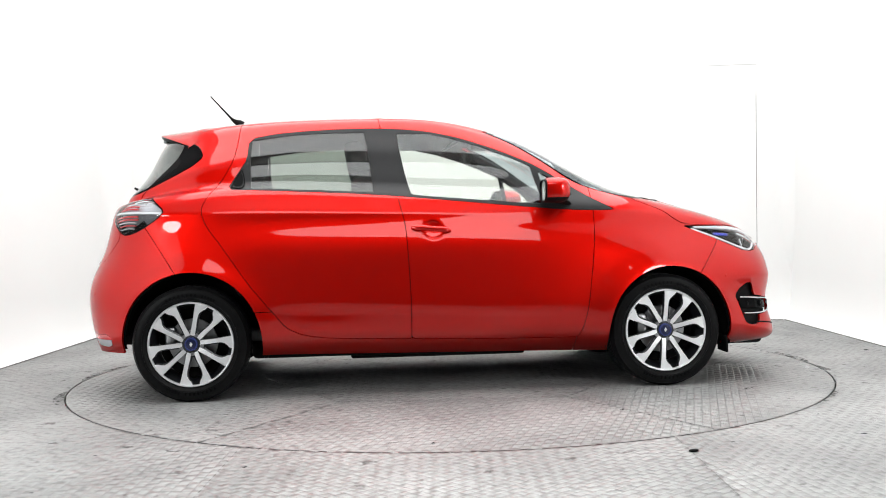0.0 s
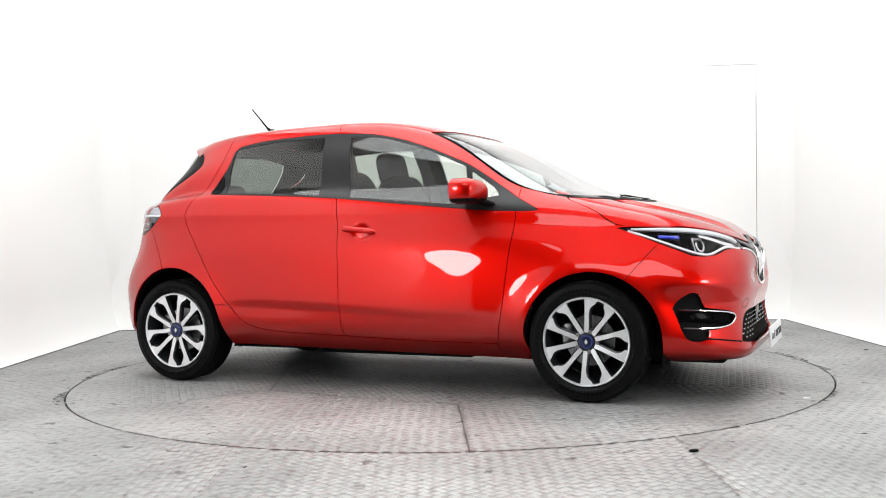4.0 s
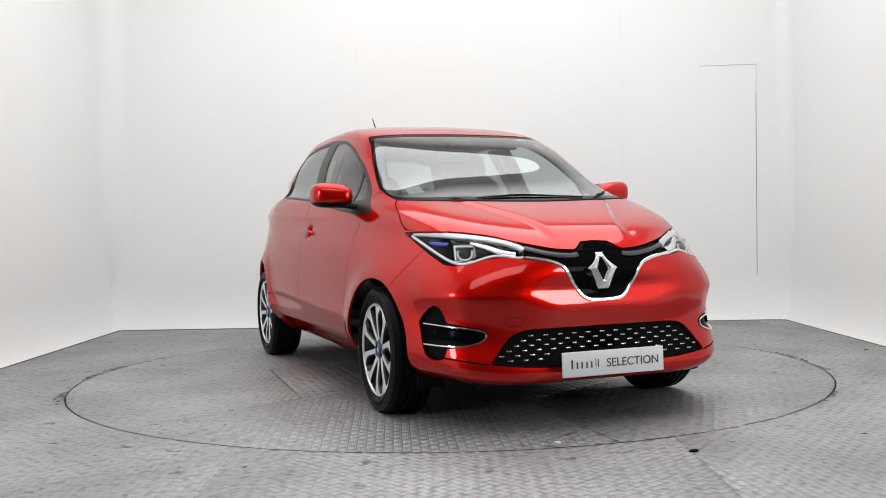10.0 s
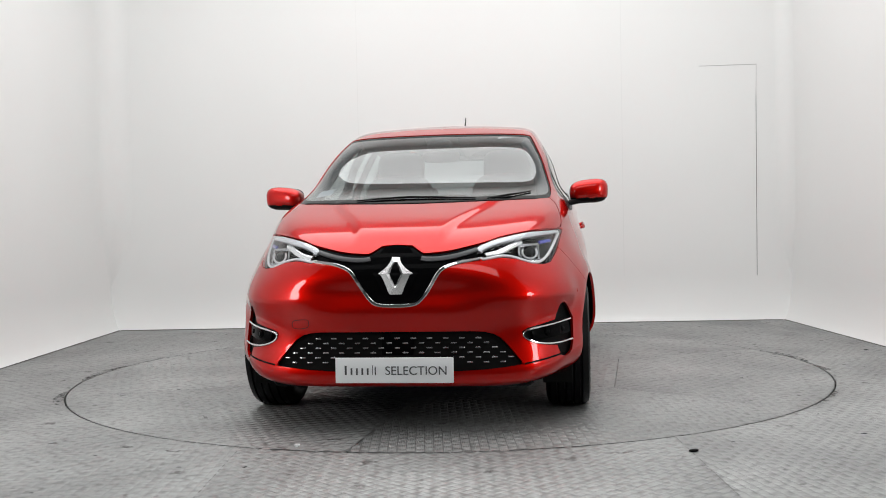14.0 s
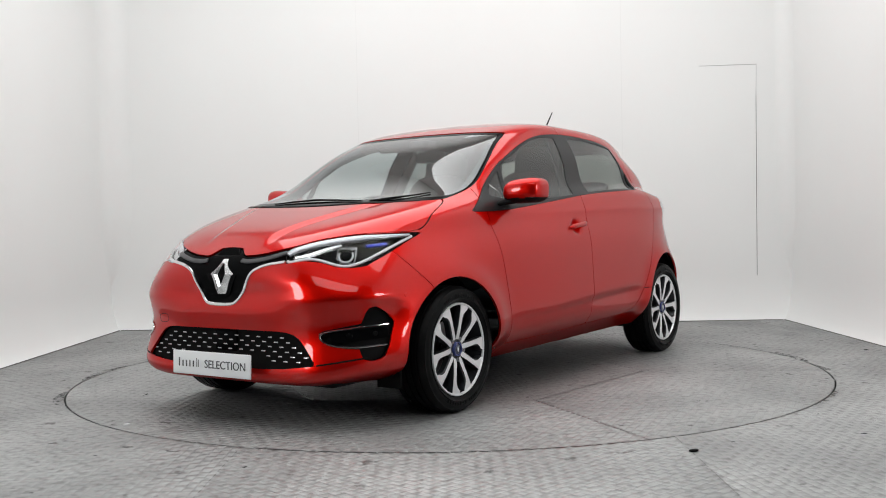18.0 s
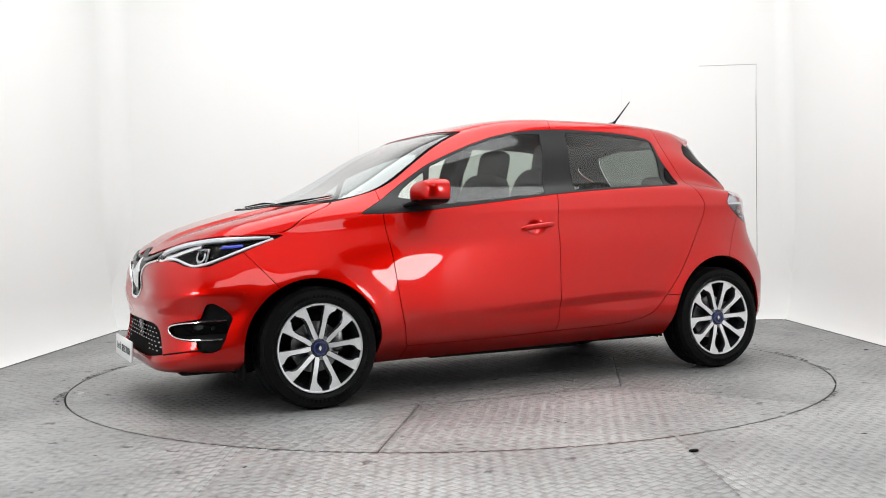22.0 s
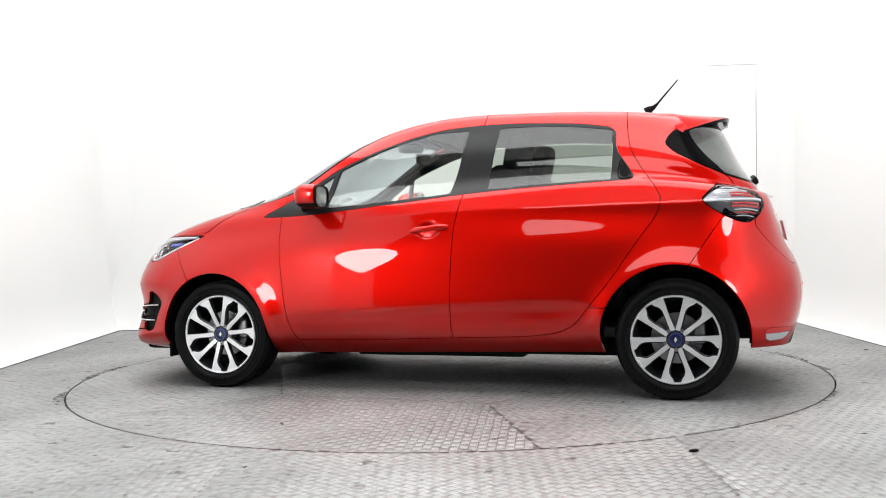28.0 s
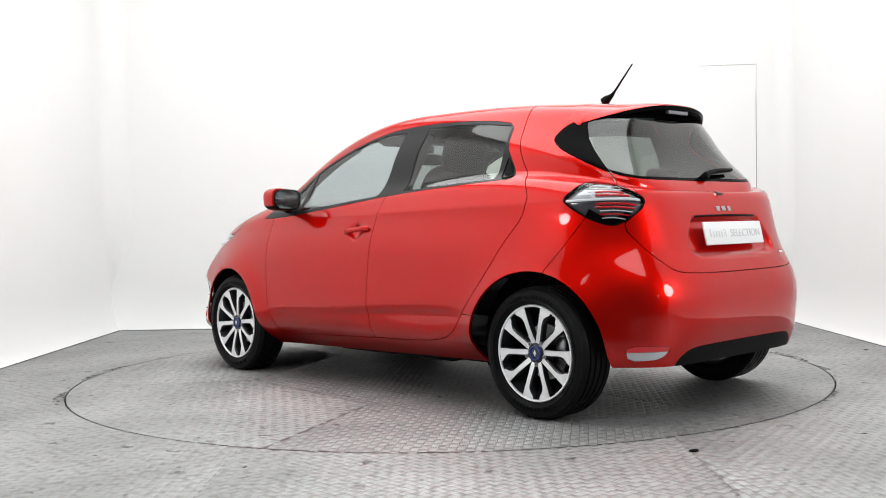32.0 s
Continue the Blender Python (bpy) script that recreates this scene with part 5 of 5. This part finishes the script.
def roof_fittings():
    # antenna
    an = new("antenna")
    an.parent = CAR
    tagged(an, "black rod antenna")
    bm = bmesh.new()
    tube(bm, [(-1.085, 0, 1.556), (-1.105, 0, 1.570), (-1.135, 0, 1.585), (-1.150, 0, 1.600)], [.026, .022, .012, .008], 12, 1.0, Vector((0, 1, 0)))
    part("base", bm, BLACK, an)
    bm = bmesh.new()
    tube(bm, [(-1.135, 0, 1.582), (-1.20, 0, 1.655), (-1.272, 0, 1.736)], [.007, .005, .0035], 10, 1.0, Vector((0, 1, 0)))
    part("rod", bm, BLACK, an)
    # roof spoiler over the rear glass
    sp = new("spoiler")
    sp.parent = CAR
    tagged(sp, "red roof spoiler with black underside")
    ys = np.linspace(-.52, .52, 41)
    fits = []
    for x in (-1.20, -1.27, -1.33):
        sy = np.linspace(.08, .54, 12)
        sz = np.array([lay(x, float(q), "top")[0].z for q in sy])
        fits.append((x, np.linalg.lstsq(np.stack([sy ** 0, sy ** 2, sy ** 4, sy ** 6], 1), sz, rcond=None)[0]))
    rows = []
    for y in ys:
        k = abs(y) / .52
        pts = []
        tip = Vector((-1.558 + .242 * k ** 2.6, y, 1.487 - .098 * k ** 2.4))
        for x, c in fits:
            pts.append(Vector((x, y, c[0] + c[1] * y ** 2 + c[2] * y ** 4 + c[3] * y ** 6 + .003)))
        pts[0].z -= .006
        last = pts[-1]
        d = tip - last
        pts += [last + d * .35 + Vector((0, 0, .010 * (1 - k))), last + d * .7 + Vector((0, 0, .010 * (1 - k))), tip + Vector((.004, 0, .004)), tip]
        rows.append(pts)
    bm = bmesh.new()
    g = [[bm.verts.new(p) for p in r] for r in rows]
    for a, b in zip(g, g[1:]):
        for j in range(len(a) - 1):
            bm.faces.new((a[j], a[j + 1], b[j + 1], b[j]))
    bmesh.ops.recalc_face_normals(bm, faces=bm.faces)
    if sum(f.normal.z for f in bm.faces) < 0:
        bmesh.ops.reverse_faces(bm, faces=bm.faces)
    part("top", bm, RED, sp, "red spoiler top")
    bm = bmesh.new()
    under = []
    for y, r in zip(ys, rows):
        k = abs(y) / .52
        tip = r[-1]
        under.append([bm.verts.new(p) for p in (tip, tip + Vector((.006, 0, -.018)), tip + Vector((.06, 0, -.034 - .01 * (1 - k))), Vector((-1.40 + .1 * k ** 3, y * .99, 1.425 - .05 * k ** 2.4)), Vector((-1.33, y * .97, 1.45 - .06 * k ** 2)))])
    for a, b in zip(under, under[1:]):
        for j in range(4):
            bm.faces.new((a[j], a[j + 1], b[j + 1], b[j]))
    bmesh.ops.recalc_face_normals(bm, faces=bm.faces)
    part("underside", bm, BLACK_GLOSS, sp, "gloss black spoiler underside")
    bm = bmesh.new()
    box(bm, -1.548, -1.528, -.085, .085, 1.446, 1.464, .003)
    part("brake_lamp", bm, TAIL_SILVER, sp, "clear high brake lamp")


roof_fittings()


def wipers():
    for nm, pts, rad in (("wiper_blade", [(-.31, 1.050), (-.15, 1.058), (0.0, 1.060), (.15, 1.056), (.30, 1.050)], .008), ("wiper_blade", [(.36, 1.046), (.45, 1.060), (.57, 1.085)], .008)):
        bm = bmesh.new()
        run = [lay(u, v, "front") for u, v in curve2(pts, 20)]
        strip(bm, run, .008, .003, .002)
        part(nm, bm, BLACK, CAR, "black wiper blade")
        bm = bmesh.new()
        mid = run[8]
        tube(bm, [run[2][0] + run[2][1] * .004, mid[0] + mid[1] * .007, run[14][0] + run[14][1] * .004], [.003, .004, .003], 8)
        part("wiper_arm", bm, BLACK, CAR, "black wiper arm")
    laid_strip("cowl_strip", [(-.60, 1.043), (-.3, 1.036), (0, 1.031), (.3, 1.036), (.60, 1.043)], "front", .022, .003, BLACK, CAR, 1, 0.0, "black cowl strip", 40)
    # rear wiper
    bm = bmesh.new()
    p, n = lay(0.0, 1.12, "back")
    tube(bm, [p + n * .002, p + n * .030], .020, 14)
    part("rear_wiper_hub", bm, BLACK, CAR, "black rear wiper hub")
    bm = bmesh.new()
    run = [lay(y, z, "back") for y, z in curve2([(0.01, 1.122), (-.10, 1.142), (-.27, 1.152)], 14)]
    strip(bm, run, [.026 - .001 * i for i in range(14)], .010, .026)
    part("rear_wiper", bm, BLACK, CAR, "black rear wiper arm and blade")
    # inspection stickers on the windscreen
    for (y0, y1, z0, z1, nm) in ((-.585, -.50, 1.085, 1.120, "sticker"), (.36, .47, 1.425, 1.440, "sticker")):
        bm = bmesh.new()
        ring = [lay(u, v, "front") for u, v in ((y0, z0), (y1, z0 + .012), (y1 + .003, z1 + .012), (y0 + .004, z1))]
        fc = bm.faces.new([bm.verts.new(a - b * .006) for a, b in ring])
        bmesh.ops.solidify(bm, geom=[fc], thickness=.0006)
        part(nm, bm, WHITE_PLATE, CAR, "small white windscreen sticker")


wipers()


def tail():
    panel("valance", PANELS["valance"], BLACK, CAR, 0, "black lower rear bumper trim")
    tg = PANELS["tailgate_ob"]
    laid_strip("handle_gap", [(.27, .931), (.15, .934), (0, .935), (-.15, .934), (-.27, .931)], "back", .010, .003, BLACK, tg, 1, -.001, "black handle gap above the plate", 30)
    # emblem and badge shapes
    p, n = lay(0, 1.045, "back")
    bm = bmesh.new()
    q = Matrix.Translation(p) @ n.to_track_quat("Z", "Y").to_matrix().to_4x4()
    for a, b, c, d in (((0, .052), (.040, 0), (.026, 0), (0, .030)), ((.040, 0), (0, -.052), (0, -.030), (.026, 0)), ((0, -.052), (-.040, 0), (-.026, 0), (0, -.030)), ((-.040, 0), (0, .052), (0, .030), (-.026, 0))):
        lo = [bm.verts.new(q @ Vector((*e, .001))) for e in (a, b, c, d)]
        hi = [bm.verts.new(q @ Vector((*e, .010))) for e in (a, b, c, d)]
        bm.faces.new(hi)
        for k in range(4):
            bm.faces.new((lo[k], lo[(k + 1) % 4], hi[(k + 1) % 4], hi[k]))
    bmesh.ops.recalc_face_normals(bm, faces=bm.faces)
    part("emblem", bm, CHROME, tg, "chrome diamond emblem", smooth=False)
    for y, w in ((.050, .032), (0.0, .034), (-.050, .028)):
        bm = bmesh.new()
        p, n = lay(y, .968, "back")
        q = Matrix.Translation(p) @ n.to_track_quat("Z", "Y").to_matrix().to_4x4()
        box(bm, -w / 2, w / 2, -.012, .012, 0, .003, .001, q)
        part("badge_shape", bm, SATIN, tg, "chrome badge shape")
    p, n = lay(-.44, .745, "back")
    bm = bmesh.new()
    box(bm, -.03, .03, -.006, .006, 0, .003, .001, Matrix.Translation(p) @ n.to_track_quat("Z", "Y").to_matrix().to_4x4())
    part("badge_shape", bm, CHROME, tg, "small chrome badge shape")
    for y, z in ((.24, .56), (-.24, .56), (.62, .58), (-.62, .58)):
        p, n = lay(y, z, "back")
        bm = bmesh.new()
        q = Matrix.Translation(p) @ n.to_track_quat("Z", "Y").to_matrix().to_4x4()
        lathe(bm, [(.0, .002), (.008, .002), (.0095, .0)], lambda a, b, h: q @ Vector((a, b, h)), 16)
        part("parking_sensor", bm, RED, CAR)


tail()


# ---- inside the car ----
def interior():
    S2 = lambda bm, sd: bm if sd > 0 else flipped(bm)

    def seat(x, y, w, name):
        st = new(name)
        st.parent = CAR
        tagged(st, "dark grey fabric car seat")
        bm = bmesh.new()
        blob(bm, (x, y, .50), (.26, w, .10), .45, .4, 28, 12)
        part("cushion", bm, FABRIC, st)
        bm = bmesh.new()
        blob(bm, (0, 0, 0), (.11, w * .98, .39), .45, .55, 28, 16, pose(x - .34, y, .87, 0, -17, 0))
        part("backrest", bm, FABRIC, st)
        bm = bmesh.new()
        blob(bm, (0, 0, 0), (.06, .16, .115), .5, .6, 24, 12, pose(x - .49, y, 1.30, 0, -12, 0))
        part("headrest", bm, FABRIC, st)
        bm = bmesh.new()
        for dy in (-.05, .05):
            tube(bm, [(x - .43, y + dy, 1.08), (x - .465, y + dy, 1.22)], .007, 8)
        part("headrest_post", bm, STEEL, st)
    seat(.10, .36, .25, "front_seat")
    seat(.10, -.36, .25, "front_seat")
    bench = new("rear_bench")
    bench.parent = CAR
    tagged(bench, "dark grey fabric rear bench")
    bm = bmesh.new()
    blob(bm, (-.78, 0, .52), (.26, .62, .10), .4, .35, 32, 12)
    part("cushion", bm, FABRIC, bench)
    bm = bmesh.new()
    blob(bm, (0, 0, 0), (.08, .62, .30), .4, .35, 32, 14, pose(-1.10, 0, .80, 0, -20, 0))
    part("backrest", bm, FABRIC, bench)
    for y in (.34, -.34):
        bm = bmesh.new()
        blob(bm, (0, 0, 0), (.045, .125, .065), .45, .6, 24, 12, pose(-1.21, y, 1.135, 0, -12, 0))
        part("headrest", bm, FABRIC, bench)
    bm = bmesh.new()
    box(bm, -1.62, -1.22, -.58, .58, 1.02, 1.045, .01)
    part("parcel_shelf", bm, TRIM, CAR, "black parcel shelf")
    bm = bmesh.new()
    prism(bm, [(.60, .60), (.50, .84), (.56, .955), (.72, .99), (.95, .985), (1.18, 1.0), (1.20, .70), (.9, .55)], "y", -.66, .66)
    bmesh.ops.bevel(bm, geom=list(bm.edges), offset=.02, segments=2, affect="EDGES")
    dash = part("dashboard", bm, TRIM, CAR, "dark grey dashboard")
    bm = bmesh.new()
    blob(bm, (.64, -.36, .985), (.12, .17, .05), .5, .5, 24, 10)
    part("instrument_hood", bm, TRIM, dash)
    bm = bmesh.new()
    box(bm, .50, .53, -.12, .12, .80, 1.02, .01)
    part("screen", bm, BLACK_GLOSS, dash, "black centre touch screen")
    sw = new("steering_wheel")
    sw.parent = CAR
    tagged(sw, "black steering wheel")
    tilt = pose(.36, -.36, .93, 0, -66, 0)
    bm = bmesh.new()
    ring = [tilt @ Vector((.182 * math.cos(a), .182 * math.sin(a), 0)) for a in np.linspace(0, 2 * math.pi, 41)]
    tube(bm, ring, .016, 10, cap=False)
    part("rim", bm, BLACK, sw)
    bm = bmesh.new()
    blob(bm, (0, 0, 0), (.065, .07, .03), .5, .6, 20, 10, tilt)
    part("hub", bm, BLACK, sw)
    for a in (0, 90, 180):
        bm = bmesh.new()
        tube(bm, [tilt @ Vector((.05 * math.cos(radians(a + 90)), .05 * math.sin(radians(a + 90)), 0)), tilt @ Vector((.175 * math.cos(radians(a + 90)), .175 * math.sin(radians(a + 90)), 0))], .016, 8, .5)
        part("spoke", bm, BLACK, sw)
    bm = bmesh.new()
    tube(bm, [tilt @ Vector((0, 0, -.02)), tilt @ Vector((0, 0, -.25))], .035, 12)
    part("column", bm, BLACK, sw)
    bm = bmesh.new()
    blob(bm, (.30, 0, 1.335), (.02, .115, .036), .5, .5, 24, 10)
    part("rear_view_mirror", bm, BLACK, CAR, "black inner mirror")
    bm = bmesh.new()
    blob(bm, (.38, 0, 1.405), (.07, .075, .028), .5, .5, 24, 10)
    part("sensor_housing", bm, TRIM, CAR, "grey sensor box behind the windscreen")
    for y in (.30, -.30):
        bm = bmesh.new()
        box(bm, -.005, .005, -.20, .20, -.075, .075, .004, pose(.22, y, 1.43, 0, 62, 0))
        part("sun_visor", bm, TRIM, CAR, "grey sun visor")
    bm = bmesh.new()
    box(bm, -1.25, .95, -.70, .70, .30, .36, .02)
    part("cabin_floor", bm, TRIM, CAR, "dark cabin floor")
    for sd in (1, -1):
        bm = bmesh.new()
        tube(bm, [(-.27, sd * .52, 1.42), (-.24, sd * .585, 1.28), (-.20, sd * .64, 1.14), (-.18, sd * .67, 1.0)], [.04, .04, .045, .05], 10, .5, Vector((0, 1, 0)))
        part("pillar_trim", bm, TRIM, CAR, "grey inner pillar trim")
        bm = bmesh.new()
        run = [lay(u, w, "front") for u, w in curve2([(.655, 1.06), (.655, 1.12), (.630, 1.225), (.602, 1.303), (.540, 1.43)], 16)]
        tube(bm, [p - n * .045 for p, n in run], .034, 12, .7)
        part("pillar_trim", S2(bm, sd), TRIM, CAR, "dark inner windscreen pillar trim")


interior()


# ---- scraps on the floor ----
def scraps():
    bm = bmesh.new()
    prism(bm, [(-.016, -.010), (.012, -.012), (.018, .004), (.004, .012), (-.014, .006)], "z", 0.0, .006)
    chip = part("paper_scrap", bm, WHITE_PLATE, None, "small white paper scrap lying on the turntable")
    tagged(chip, category="scrap")
    bm = bmesh.new()
    blob(bm, (0, 0, .006), (.022, .010, .006), .8, .8, 12, 8)
    stone = part("dirt_lump", bm, BLACK, None, "small dark lump of dirt on the floor")
    tagged(stone, category="dirt")
    stone.matrix_world = pose(0.958, -2.345, 0.0, 0, 0, 20)
    tagged(stone, group="dirt on the floor")
    for x, y, a, k in ((-1.488, -2.762, 10, .5), (-1.461, -2.193, 35, .6), (-1.055, -2.424, 5, .6), (-.795, -2.446, 60, .7), (-2.22, -.936, 15, .4), (-2.406, -.834, 80, .4),
                       (2.855, .562, 5, 1.1), (1.158, -2.185, 20, .6), (1.74, -2.08, 0, .8), (1.711, -1.638, 40, .6), (-2.447, 1.492, 25, .5)):
        copy_thing(stone, pose(x, y, -.0015, 0, 0, a) @ Matrix.Diagonal((k * .75, k * .7, k * .5, 1)))
    return chip


SCRAP = scraps()

SCRAP_AT = Vector((2.148, -0.39, 0.0))


def motions():
    rows_car, rows_disc, rows_scrap = [], [], []
    for t, deg in TURN:
        p = Matrix.Rotation(radians(deg), 3, "Z") @ CAR_OFF
        rows_car.append((t, pose(p.x, p.y, 0.0, 0, 0, deg)))
        rows_disc.append((t, pose(0, 0, 0, 0, 0, deg)))
        c = Matrix.Rotation(radians(deg), 3, "Z") @ SCRAP_AT
        rows_scrap.append((t, pose(c.x, c.y, 0.0005, 0, 0, deg)))
    walk(SCRAP, rows_scrap)
    walk(CAR, rows_car)
    walk(TABLE, rows_disc)


motions()
